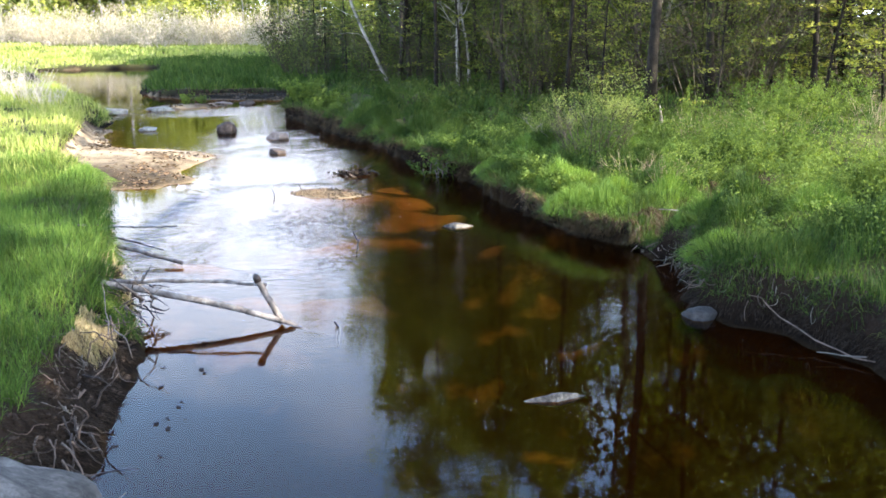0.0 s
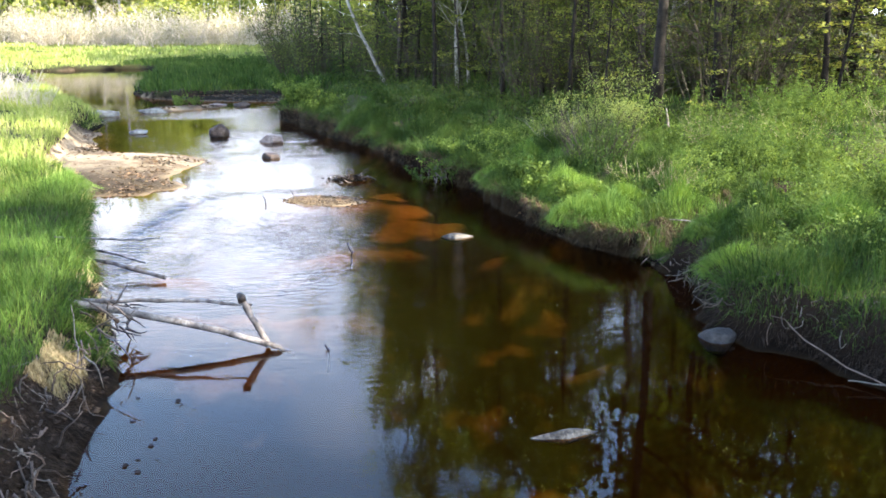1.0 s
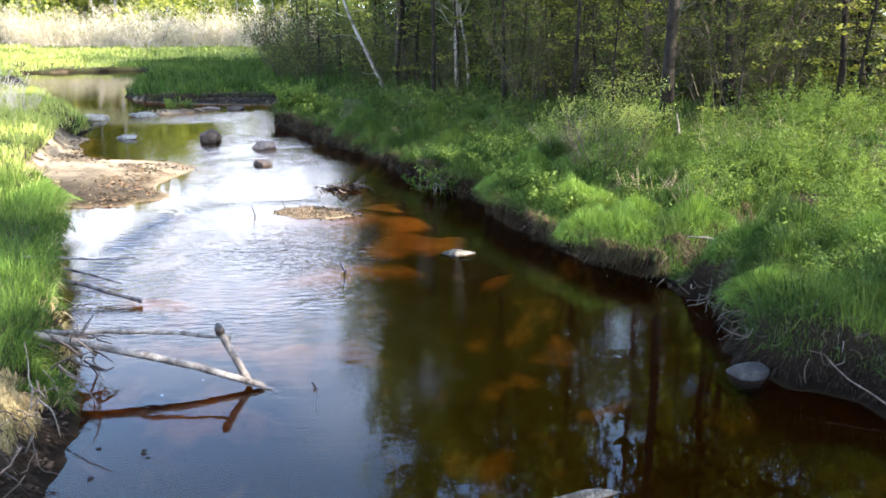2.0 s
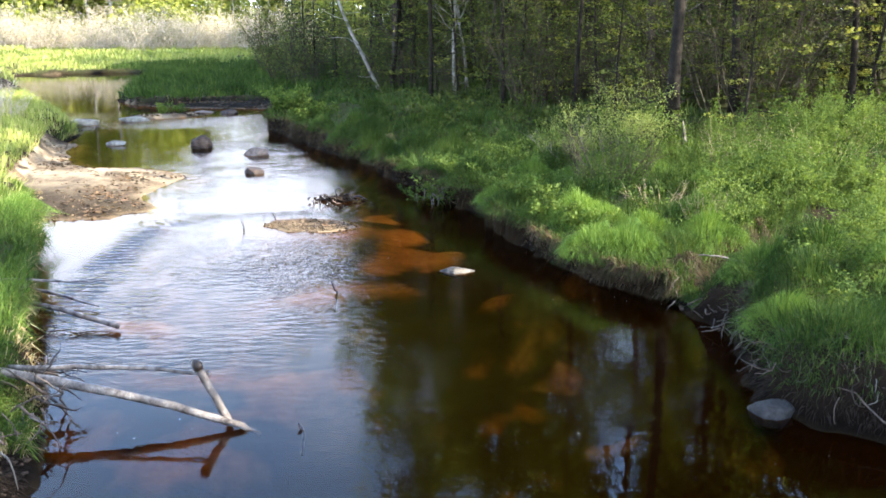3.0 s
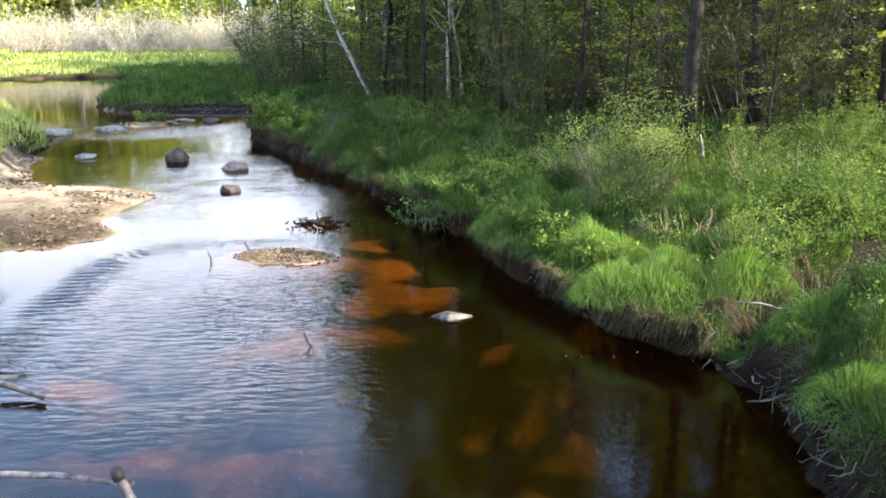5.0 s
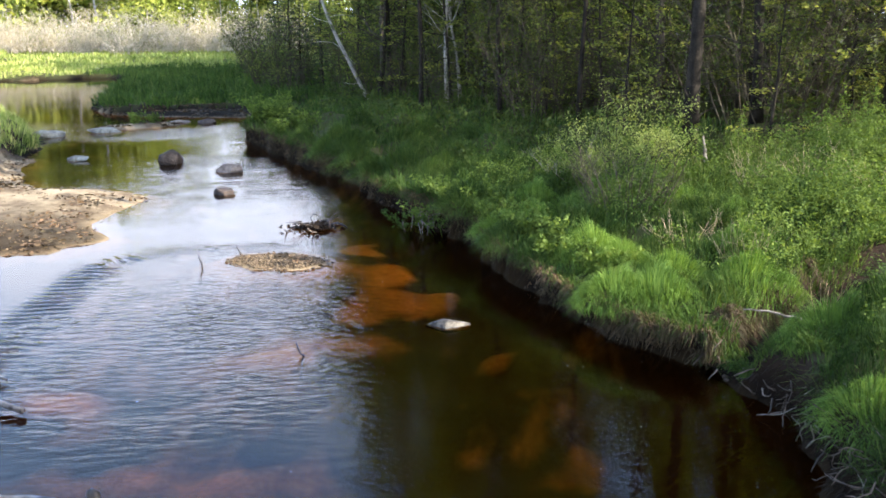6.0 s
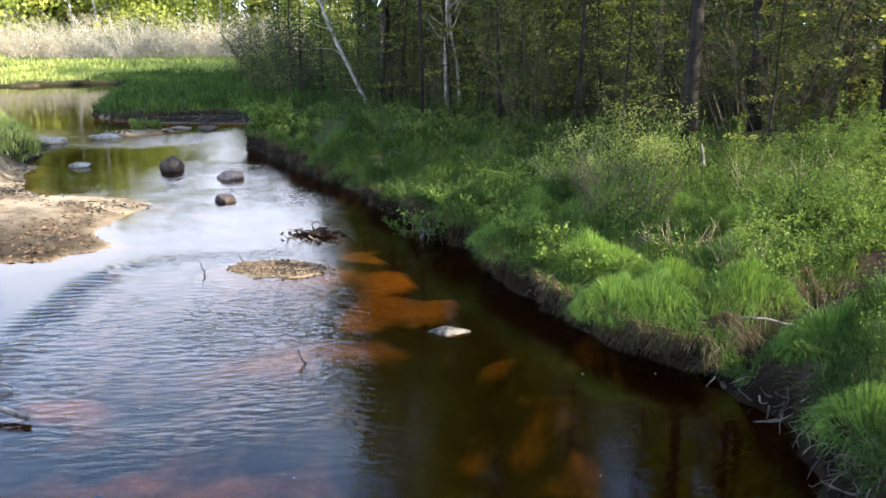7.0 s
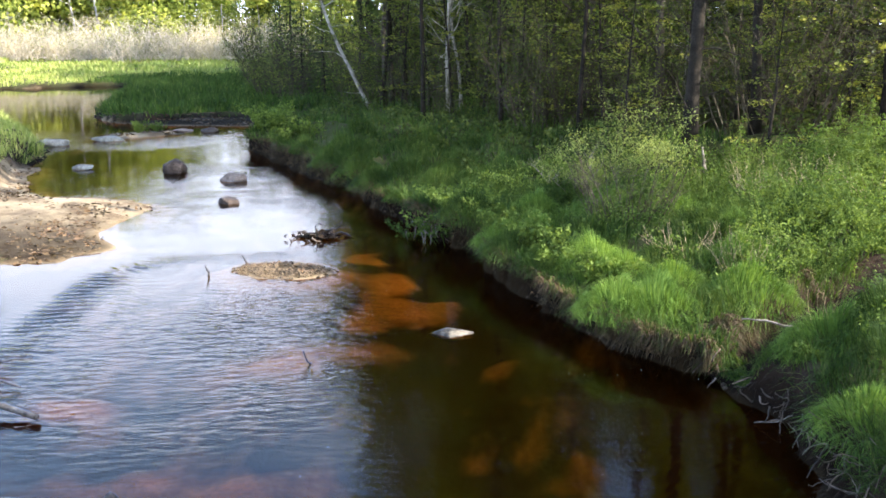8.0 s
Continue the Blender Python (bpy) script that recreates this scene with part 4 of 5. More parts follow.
fringe("bank_grass", 110000, RIGHT_BANK, 10.0, 30, M_GRASS_SHADE, 61, "green grass drooping over the undercut bank", 0.19, 0.009, 0.14, 0.4)
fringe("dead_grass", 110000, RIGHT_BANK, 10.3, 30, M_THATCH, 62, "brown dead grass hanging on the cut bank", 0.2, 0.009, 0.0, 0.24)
fringe("bank_grass", 26000, RIGHT_BANK, 6.0, 10.4, M_GRASS_SHADE, 69, "green grass hanging over the dark bank", 0.2, 0.006, 0.12, 0.36, (0.1, 0.7), 0.55)
fringe("dead_grass", 34000, RIGHT_BANK, 6.0, 10.3, M_SODDEN, 66, "sodden dark dead grass on the muddy slope", 0.11, 0.008, 0.06, 0.6, (0.5, 0.9), 0.8)
fringe("dead_grass", 30000, LEFT_BANK, 2.5, 7.6, M_SODDEN, 67, "sodden dark dead grass on the muddy slope", 0.1, 0.007, 0.1, 0.6, (0.5, 0.9), 0.8)
fringe("bank_grass", 50000, LEFT_BANK, 7.0, 24, M_GRASS, 63, "green grass drooping over the stream bank", 0.28, 0.009, 0.12, 0.35)
fringe("dead_grass", 20000, LEFT_BANK, 7.0, 24, M_DRY, 64, "straw-coloured dead grass under the bank turf", 0.2, 0.009, 0.0, 0.2)
fringe("dead_grass", 90000, LEFT_BANK, 6.15, 7.15, M_DRY, 65, "patch of straw-coloured dead grass on the bank lip", 0.26, 0.006, 0.24, 0.5, (0.9, 1.1), 0.12)


def gully_thatch(name, n, mat, seed, label):
    """Dead blades hanging down the walls of the small side gully."""
    q = np.random.default_rng(seed)
    p = np.array(GULLY[1:5], float)
    k, u = q.integers(0, len(p) - 1, n), q.uniform(0, 1, n)[:, None]
    way = p[k + 1] - p[k]
    way /= np.hypot(way[:, 0], way[:, 1])[:, None]
    across = np.stack([-way[:, 1], way[:, 0]], -1)
    side = np.where(q.uniform(0, 1, n) < 0.7, 1.0, -1.0)[:, None]
    c = p[k] * (1 - u) + p[k + 1] * u + across * side * q.uniform(0.22, 0.48, (n, 1))
    z = land(c[:, 0], c[:, 1])[0]
    ok = (z > 0.12) & (vnoise(c[:, 0], c[:, 1], 2.4, seed) > 0.3)
    push = (-across * side * 0.5)[ok].T
    return tagged(new(name, blade_mesh(name, c[ok, 0], c[ok, 1], z[ok], 0.2, 0.008, mat, seed, 0.4, push, q.uniform(0.3, 0.95, ok.sum()))), label, "grass", kind="stuff")


gully_thatch("dead_grass", 9000, M_THATCH, 68, "brown dead grass hanging on the gully walls")


def debris(name, n, poly, mat, seed, label, size, flat, lift=0.006):
    """Fallen leaves, twigs or gravel strewn over a low bar."""
    q = np.random.default_rng(seed)
    p = np.array(poly)
    x, y = q.uniform(p[:, 0].min() - 0.3, p[:, 0].max() + 0.3, n), q.uniform(p[:, 1].min() - 0.3, p[:, 1].max() + 0.3, n)
    z, d, cover, _ = land(x, y)
    ok = (signed(x, y, poly)[0] < 0.1) & (z > -0.02) & (d < 0.3) & (fbm(x, y, 1.5, seed) + q.uniform(-0.15, 0.15, n) > 0.5)
    v, f = leaf_cloud(np.stack([x, y, z + lift], -1)[ok], size, q, flat, 0.5)
    return tagged(new(name, np_mesh(name, v, f, mat)), label, "debris", kind="stuff")


def gravel(name, n, poly, mat, seed, label, size, low=-0.03):
    """Small worn stones, eight-sided, lying on a bar."""
    q = np.random.default_rng(seed)
    p = np.array(poly)
    x, y = q.uniform(p[:, 0].min() - 0.2, p[:, 0].max() + 0.2, n), q.uniform(p[:, 1].min() - 0.2, p[:, 1].max() + 0.2, n)
    z, d, cover, _ = land(x, y)
    ok = (signed(x, y, poly)[0] + 0.3 * (vnoise(x, y, 3, seed) - 0.5) < 0.05) & (z > low) & (vnoise(x, y, 5, seed + 1) > 0.35)
    c = np.stack([x, y, z + 0.004], -1)[ok]
    m = len(c)
    s = size * q.uniform(0.4, 1.5, (m, 1, 1)) * q.uniform(0.7, 1.2, (m, 1, 3)) * np.array([1, 1, 0.55])
    o = np.array([[1, 0, 0], [0, 1, 0], [-1, 0, 0], [0, -1, 0], [0, 0, 1], [0, 0, -1]], float)
    a = q.uniform(0, np.pi, m)
    rot = np.zeros((m, 3, 3))
    rot[:, 0, 0], rot[:, 0, 1], rot[:, 1, 0], rot[:, 1, 1], rot[:, 2, 2] = np.cos(a), -np.sin(a), np.sin(a), np.cos(a), 1
    v = np.einsum("mij,mkj->mki", rot, o[None] * s) + c[:, None, :]
    t = np.array([[0, 1, 4], [1, 2, 4], [2, 3, 4], [3, 0, 4], [1, 0, 5], [2, 1, 5], [3, 2, 5], [0, 3, 5]])
    f = (np.arange(m) * 6)[:, None, None] + t[None]
    return tagged(new(name, np_mesh(name, v.reshape(-1, 3), f.reshape(-1, 3), mat, True)), label, "gravel", kind="stuff")


gravel("gravel", 3000, GRAVEL, M_PEBBLE, 81, "wet brown gravel on the mid-stream bar", 0.018)
gravel("gravel", 900, SANDBAR, M_PEBBLE, 82, "scattered brown gravel on the sandbar", 0.02)


def face(shore, y0, y1, a, b):
    """A strip along a bank line, from a to b metres ashore in x."""
    p = [v for v in shore if y0 <= v[1] <= y1]
    return [(x + a, y) for x, y in p] + [(x + b, y) for x, y in reversed(p)]


gravel("soil_clod", 9000, face(RIGHT_BANK, 10.0, 25.5, -0.12, 0.3), M_CLOD, 87, "crumbling dark soil clods on the cut bank", 0.04, 0.0)
gravel("soil_clod", 5000, face(LEFT_BANK, 2.5, 8.4, -0.75, 0.1), M_CLOD, 89, "brown soil clods on the muddy bank slope", 0.022, 0.03)
debris("leaf_litter", 11000, SANDBAR, M_DEADLEAF, 83, "dark fallen leaves and twigs strewn on the sandbar", 0.09, 0.85)
debris("leaf_litter", 6000, MUDFLAT, M_DEADLEAF, 84, "dark fallen leaves on the mudflat", 0.14, 0.85)
debris("leaf_litter", 700, RIFFLE, M_DEADLEAF, 86, "brown leaves and twigs on the small islet", 0.14, 0.7)
debris("leaf_litter", 900, GRAVEL, M_DEADLEAF, 85, "dark fallen leaves caught on the gravel bar", 0.06, 0.8)

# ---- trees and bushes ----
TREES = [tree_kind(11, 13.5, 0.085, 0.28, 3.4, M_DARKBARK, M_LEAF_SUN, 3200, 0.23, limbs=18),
         tree_kind(12, 15.0, 0.1, 0.3, 3.6, M_DARKBARK, M_LEAF, 3200, 0.25, limbs=18),
         tree_kind(13, 11.5, 0.075, 0.12, 2.6, M_BARK, M_LEAF, 3000, 0.2, limbs=18),
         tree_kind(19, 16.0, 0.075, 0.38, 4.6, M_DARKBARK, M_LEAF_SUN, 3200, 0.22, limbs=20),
         tree_kind(14, 10.0, 0.05, 0.2, 2.0, M_BIRCH, M_LEAF, 2600, 0.10, limbs=16),
         tree_kind(20, 8.0, 0.06, 0.62, 1.3, M_DARKBARK, M_LEAF, 2400, 0.2, limbs=14)]
CONIFERS = [conifer_kind(21, 12.0, 0.15, 2.9, 85), conifer_kind(22, 8.5, 0.10, 2.4, 80, 0.06)]
LEANING = tree_kind(15, 7.0, 0.042, 0.4, 1.8, M_BIRCH, M_LEAF, 1800, 0.10, (-0.42, 0.0), 12)
TREE_LABEL = ["grey-barked broadleaf tree with sunlit-toned spring leaves", "dark tall broadleaf tree in dense leaf", "slim young broadleaf tree with low limbs", "tall slender dark-barked tree with a high crown", "thin pale-barked birch with light leaves", "slender young tree with a narrow high crown"]
PARTS = ("trunk", "crown")


def tree(kind, x, y, turn, scale=1.0):
    return plant("tree", TREES[kind], PARTS, x, y, turn, scale, TREE_LABEL[kind], "tree", "forest trees")


tree(0, 3.66, 16.8, 40, 1.05)
tree(1, 5.2, 18.6, 200, 0.75)
tube_thing("branch", [(3.93, 16.48, 0.3), (3.86, 16.55, 0.7), (3.8, 16.62, 1.1)], [0.055, 0.04, 0.01], M_ROOTPALE, "pale split dead branch leaning on a tree foot", "branch", seed=31)
tree(2, 4.4, 22.3, 100, 1.1)
plant("tree", LEANING, PARTS, -2.0, 28.8, 0, 1.0, "pale birch leaning out over the stream", "tree")
tree(2, -1.7, 29.0, 0, 0.75)
tree(3, -1.2, 29.8, 75, 0.92)
tree(1, 0.4, 33.0, 165, 0.9)
# Kind 5 trees at x=10: added out of view to shade the bank.
for k, x, y, a, s in ((3, -0.5, 24.6, 20, 0.6), (3, 1.2, 22.6, 140, 0.56), (3, 2.6, 20.8, 260, 0.54), (3, 7.1, 18.2, 80, 0.7), (3, 8.9, 16.9, 200, 0.66), (3, 3.4, 25.6, 10, 0.62), (3, 6.0, 21.5, 310, 0.75), (3, 0.6, 28.5, 50, 0.7),
                      # Trees at (8.6, 15.5) and (8.3, 16.6) added to shade the far bank.
                      (3, 8.6, 15.5, 150, 0.5), (3, 8.3, 16.6, 280, 0.5), (0, -3.2, 37.5, 70, 1.05), (2, -5.2, 41.5, 10, 0.6), (5, 10.0, 11.2, 0, 0.85), (5, 10.2, 12.3, 120, 0.9)):
    tree(k, x, y, a, s)
tree(5, -1.75, 28.4, 30, 0.9)
tree(5, -1.45, 28.2, 150, 1.0)
tree(4, -0.6, 36.0, 30, 1.0)
tree(4, -0.1, 36.4, 210, 1.1)
tree(4, 0.1, 26.2, 120, 0.8)
tree(4, 0.4, 26.6, 20, 0.7)


def conifer(kind, x, y, turn, scale=1.0):
    return plant("conifer", CONIFERS[kind], PARTS + ("limb",) * 46, x, y, turn, scale, "dark green conifer with drooping sprays", "conifer", "forest conifers")


for k, x, y, a, s in ((1, 7.7, 22.6, 0, 1.0), (1, 11.0, 21.0, 150, 1.0), (1, 9.5, 23.5, 200, 1.1), (0, 14.0, 25.0, 60, 1.1), (0, 13.5, 19.0, 20, 1.0), (0, 10.6, 19.0, 50, 1.0), (0, 7.4, 25.0, 80, 1.1), (0, 12.6, 23.0, 10, 1.1), (1, -6.6, 42.5, 20, 0.6), (1, -5.6, 39.0, 90, 0.45), (1, -7.6, 45.5, 160, 0.5), (1, -8.8, 51.0, 220, 0.55), (1, -4.4, 36.2, 300, 0.42)):
    conifer(k, x, y, a, s)


# Unseen trees right of and behind the view, set to shade banks and water.
for k, x, y, a, s in ((0, 9.0, 7.0, 20, 0.95), (1, 11.2, 5.4, 80, 0.9), (2, 8.4, 4.4, 140, 0.6), (0, 10.6, 2.8, 220, 0.65), (1, 8.8, 1.2, 300, 0.9), (2, 12.2, 7.0, 10, 1.0),
                      (2, 9.2, 8.0, 0, 0.8), (0, 8.0, -1.2, 60, 1.0), (1, 11.5, -0.6, 170, 0.9), (2, 13.5, 3.8, 33, 0.75), (1, 14.5, 0.5, 90, 0.9)):
    tree(k, x, y - 1.4, a, s)


def edge(y):
    """Where the wood begins, across the stream's valley."""
    return float(np.interp(y, [14, 17, 22, 29, 42, 75], [9.0, 5.2, 2.4, -1.5, -7.5, -13]))


def tall_edge(y):
    return max(edge(y), 1.6 - 0.123 * y)


taken = [(3.82, 16.8), (5.3, 18.6), (4.4, 22.3), (-2.0, 28.8), (8.3, 20.8), (10.6, 19.0), (11.5, 16.5)]
r = np.random.default_rng(5)
count = 0
while count < 60:
    y = r.uniform(15, 72)
    x = tall_edge(y) + 0.4 + abs(r.normal()) * 9
    if x > 34 or (y < 21 and x < 15) or any(math.hypot(x - a, y - b) < 1.5 for a, b in taken):
        continue
    taken.append((x, y))
    count += 1
    if r.uniform() < 0.22:
        conifer(int(r.integers(0, 2)), x, y, r.uniform(0, 360), r.uniform(0.85, 1.2))
    else:
        tree(int(r.choice([0, 1, 2, 4], p=[0.3, 0.3, 0.25, 0.15])), x, y, r.uniform(0, 360), r.uniform(0.8, 1.15))

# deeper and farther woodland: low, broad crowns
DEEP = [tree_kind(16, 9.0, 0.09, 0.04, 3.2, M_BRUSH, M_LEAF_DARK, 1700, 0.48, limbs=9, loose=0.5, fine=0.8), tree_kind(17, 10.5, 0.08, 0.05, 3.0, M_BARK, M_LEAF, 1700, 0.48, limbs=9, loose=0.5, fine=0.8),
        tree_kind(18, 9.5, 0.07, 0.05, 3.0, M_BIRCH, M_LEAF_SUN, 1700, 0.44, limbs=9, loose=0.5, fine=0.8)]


def deep_tree(k, x, y, a, s):
    return plant("tree", DEEP[k], PARTS, x, y, a, s, ("shaded dull green tree deep in the wood", "light green broad tree at the wood's back", "sunlit yellow-green tree behind the meadow")[k], "tree", "forest trees")


for i in range(46):
    y = r.uniform(30, 66)
    deep_tree(int(r.uniform() < 0.25), tall_edge(y) + 4 + abs(r.normal()) * 8, y, r.uniform(0, 360), r.uniform(0.8, 1.2))
for k, x, y in ((0, 14.5, 30.0), (1, 16.5, 34.0), (0, 12.8, 27.5), (0, 18.0, 31.0), (1, 11.0, 29.0)):
    deep_tree(k, x, y, 40 * x, 1.0)
for i in range(70):
    x = -80 + i * 1.05 + r.uniform(-0.8, 0.8)
    deep_tree(int(r.choice([0, 1, 2], p=[0.25, 0.25, 0.5])), x, 85 + 4 * (i % 3) + r.uniform(-1.5, 1.5) - 0.12 * (x + 30), r.uniform(0, 360), r.uniform(0.85, 1.1) * (0.75 + 0.7 * float(smooth(-22, -30, x))))
for i in range(34):
    deep_tree(i % 3, -85 + i * 2.2, 100 + r.uniform(-2, 2) + 0.1 * i, r.uniform(0, 360), r.uniform(1.0, 1.2))

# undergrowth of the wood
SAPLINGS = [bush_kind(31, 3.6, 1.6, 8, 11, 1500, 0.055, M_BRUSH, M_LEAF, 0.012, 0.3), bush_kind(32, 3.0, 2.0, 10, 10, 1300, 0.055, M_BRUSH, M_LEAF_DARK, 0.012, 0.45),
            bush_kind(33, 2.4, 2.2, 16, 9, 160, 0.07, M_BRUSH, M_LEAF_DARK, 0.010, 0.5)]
SAPLING_LABEL = ["thin understorey sapling with fresh light leaves", "shaded olive-green understorey bush", "brown leafless understorey brush"]
for i in range(120):
    y = r.uniform(17.5, 52) if i > 35 else r.uniform(18.5, 30)
    x = edge(y) - 0.9 + abs(r.normal()) * 5 + (1.2 if y < 22 else 0)
    k = int(r.choice([0, 1, 2], p=[0.35, 0.45, 0.2]))
    plant("sapling", SAPLINGS[k], ("branchwork", "foliage"), x, y, r.uniform(0, 360), r.uniform(0.55, 1.25), SAPLING_LABEL[k], "sapling", "undergrowth")



def bough_kind(seed, height, reach, boughs, sprays, size, leaf):
    """A young tree of level, drooping boughs: each a flat spray of leaves with air between."""
    q = np.random.default_rng(seed)
    t, c = Tubes(), []
    stem = crooked((0, 0, -0.1), (q.normal() * 0.06, q.normal() * 0.06, 1), height, 8, 0.04, q)
    t.add(stem, np.linspace(0.035, 0.008, 9), 6)
    for i in range(boughs):
        f = 0.16 + 0.8 * (i + q.uniform(0, 0.8)) / boughs
        p = np.array([np.interp(f, np.linspace(0, 1, 9), stem[:, k]) for k in range(3)])
        a = i * 2.4 + q.uniform(-0.5, 0.5)
        length = reach * (1.1 - 0.75 * f) * q.uniform(0.65, 1.2)
        limb = crooked(p, (np.cos(a), np.sin(a), 0.22), length, 5, 0.08, q, -0.06)
        t.add(limb, np.linspace(0.014, 0.003, 6), 3)
        level = np.array([-np.sin(a), np.cos(a), 0.0])
        for j in range(6):
            u = 0.25 + 0.75 * (j + 0.5) / 6
            b = np.array([np.interp(u, np.linspace(0, 1, 6), limb[:, k]) for k in range(3)])
            tw = np.array([b, b + level * (1 if j % 2 else -1) * length * 0.3 * (1.15 - u) + np.array([np.cos(a), np.sin(a), -0.25]) * length * 0.12])
            t.add(tw, [0.004, 0.002], 3)
            m = int(sprays * q.uniform(0.4, 1.5))
            w = q.uniform(0, 1.1, m)[:, None]
            c.append(b + (tw[1] - b) * w + q.normal(size=(m, 3)) * np.array([0.055, 0.055, 0.022]))
    v, f = leaf_cloud(np.concatenate(c), size, q, 0.7, 0.55)
    return t.mesh("branchwork", M_DARKBARK), np_mesh("foliage", v, f, leaf)


BOUGHS = [bough_kind(34, 4.2, 1.7, 17, 22, 0.075, M_BOUGH_SUN), bough_kind(35, 3.4, 1.9, 14, 20, 0.075, M_BOUGH_SUN), bough_kind(36, 3.0, 1.2, 11, 12, 0.07, M_BOUGH_SUN)]
BOUGH_LABEL = ["young forest tree with layered yellow-green boughs", "spreading understorey tree with drooping light green boughs", "thin understorey tree with a few sunlit-toned leafy boughs"]
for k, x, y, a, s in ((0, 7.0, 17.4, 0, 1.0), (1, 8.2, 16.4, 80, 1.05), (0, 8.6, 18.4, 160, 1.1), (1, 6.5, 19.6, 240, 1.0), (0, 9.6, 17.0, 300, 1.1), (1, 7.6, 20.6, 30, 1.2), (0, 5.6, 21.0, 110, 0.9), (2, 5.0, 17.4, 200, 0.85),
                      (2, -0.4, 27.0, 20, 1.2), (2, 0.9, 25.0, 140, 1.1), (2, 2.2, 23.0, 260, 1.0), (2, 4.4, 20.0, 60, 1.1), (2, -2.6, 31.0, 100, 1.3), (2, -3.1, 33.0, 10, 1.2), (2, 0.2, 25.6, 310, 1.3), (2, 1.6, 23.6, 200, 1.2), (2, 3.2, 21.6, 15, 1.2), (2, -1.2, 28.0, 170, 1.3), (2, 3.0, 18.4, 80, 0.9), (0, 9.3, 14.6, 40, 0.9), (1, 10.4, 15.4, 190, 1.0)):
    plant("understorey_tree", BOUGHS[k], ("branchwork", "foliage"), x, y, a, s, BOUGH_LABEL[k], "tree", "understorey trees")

# leafy shrubs on the bank
SHRUBS = [bush_kind(41, 0.7, 0.8, 12, 5, 2600, 0.022, M_FORB, M_FORB, 0.005, 0.7), bush_kind(42, 0.5, 1.0, 14, 5, 2600, 0.022, M_FORB, M_FORB, 0.005, 1.0)]
for i in range(50):
    y = r.uniform(8.5, 17)
    x = np.interp(y, [8, 11, 15, 17], [3.5, 3.2, 2.0, 1.6]) + r.uniform(0, 5.0)
    if gully_distance(x, y) < 0.6:
        continue
    plant("shrub", SHRUBS[i % 2], ("branchwork", "foliage"), x, y, r.uniform(0, 360), r.uniform(0.7, 1.25) + (0.4 if x > 3.8 else 0.0) * r.uniform(), "leafy light green shrub in the bank grass", "shrub", "bank shrubs")
PALE = bush_kind(43, 1.15, 1.4, 12, 14, 5200, 0.021, M_DARKBARK, M_BUSHLEAF, 0.006, 0.9, 0.3)
plant("bush", PALE, ("branchwork", "foliage"), 2.1, 15.5, 0, 0.85, "pale yellow-green bush with bare grey twigs", "bush")
plant("bush", PALE, ("branchwork", "foliage"), 2.4, 15.7, 130, 1.3, "yellow-green leafy bush beside a tree trunk", "bush")
DEAD = bush_kind(44, 0.8, 0.9, 40, 4, 0, 0, M_BRUSH, None, 0.006, 0.7)
GREY = bush_kind(48, 0.9, 1.0, 7, 9, 0, 0, M_ROOTPALE, None, 0.007, 1.3)
plant("bush", GREY[:1], ("branchwork",), 1.95, 15.6, 0, 1.15, "bare grey dead branches beside a leafy bush", "bush")
plant("bush", DEAD, ("branchwork",), 2.2, 13.8, 0, 1.3, "brown dead bramble in the bank grass", "bush")

# far thicket and far trees
THICKET = [bush_kind(51, 2.9, 4.4, 36, 6, 2400, 0.09, M_TWIG, M_PALEBUD, 0.018, 0.7), bush_kind(52, 2.4, 4.4, 36, 6, 2400, 0.09, M_TWIG, M_PALEBUD, 0.018, 0.7)]
for i in range(46):
    x = -52 + (i % 23) * 1.75 + r.uniform(-0.6, 0.6)
    y = 76 + 4.5 * (i // 23) + r.uniform(-1.5, 1.5) - 0.16 * (x + 30)
    plant("willow_bush", THICKET[i % 2], ("branchwork", "foliage"), x, y, r.uniform(0, 360), r.uniform(0.75, 1.35), "pale grey-tan willow thicket at the meadow edge", "bush", "willow thicket")
for i in range(22):
    x = -85 + (i % 22) * 3.7 + r.uniform(-1, 1)
    tree(int(r.choice([0, 2, 4])), x, 92 + 7 * (i // 22) + r.uniform(-2, 2) - 0.1 * (x + 40), r.uniform(0, 360), r.uniform(0.42, 0.58))
NEAR_TWIGS = bush_kind(53, 1.1, 1.6, 40, 6, 120, 0.05, M_TWIG, M_BUSHLEAF, 0.009, 0.6)
for x, y, s in ((-11.6, 24.6, 1.0), (-13.0, 26.5, 1.2), (-12.2, 22.6, 0.8), (-14.8, 28.0, 1.2), (-10.6, 23.6, 0.7), (-14.5, 24.0, 1.0)):
    plant("willow_bush", NEAR_TWIGS, ("branchwork", "foliage"), x, y, x * 40, s, "dry tan twiggy bush in the bank grass", "bush", "bank twigs")

# roots and sticks on the bare banks
tangle("root_tangle", 80, [(-1.95, 4.3, 0.2), (-2.25, 5.3, 0.2), (-2.5, 6.4, 0.22), (-2.7, 7.4, 0.24)], "bare brown roots and sticks on the muddy bank", 71, (0.5, -0.45, -0.3), 0.42, [M_ROOT, M_WETWOOD, M_ROOT, M_WETWOOD, M_ROOTPALE], 0.0075)
tangle("root_tangle", 30, [(-2.62, 7.5, 0.22), (-2.8, 7.9, 0.27), (-2.95, 8.2, 0.27)], "dark roots and broken sticks under the overhanging turf", 72, (0.9, -0.25, -0.25), 0.32, [M_WETWOOD, M_ROOT, M_WETWOOD], 0.013)
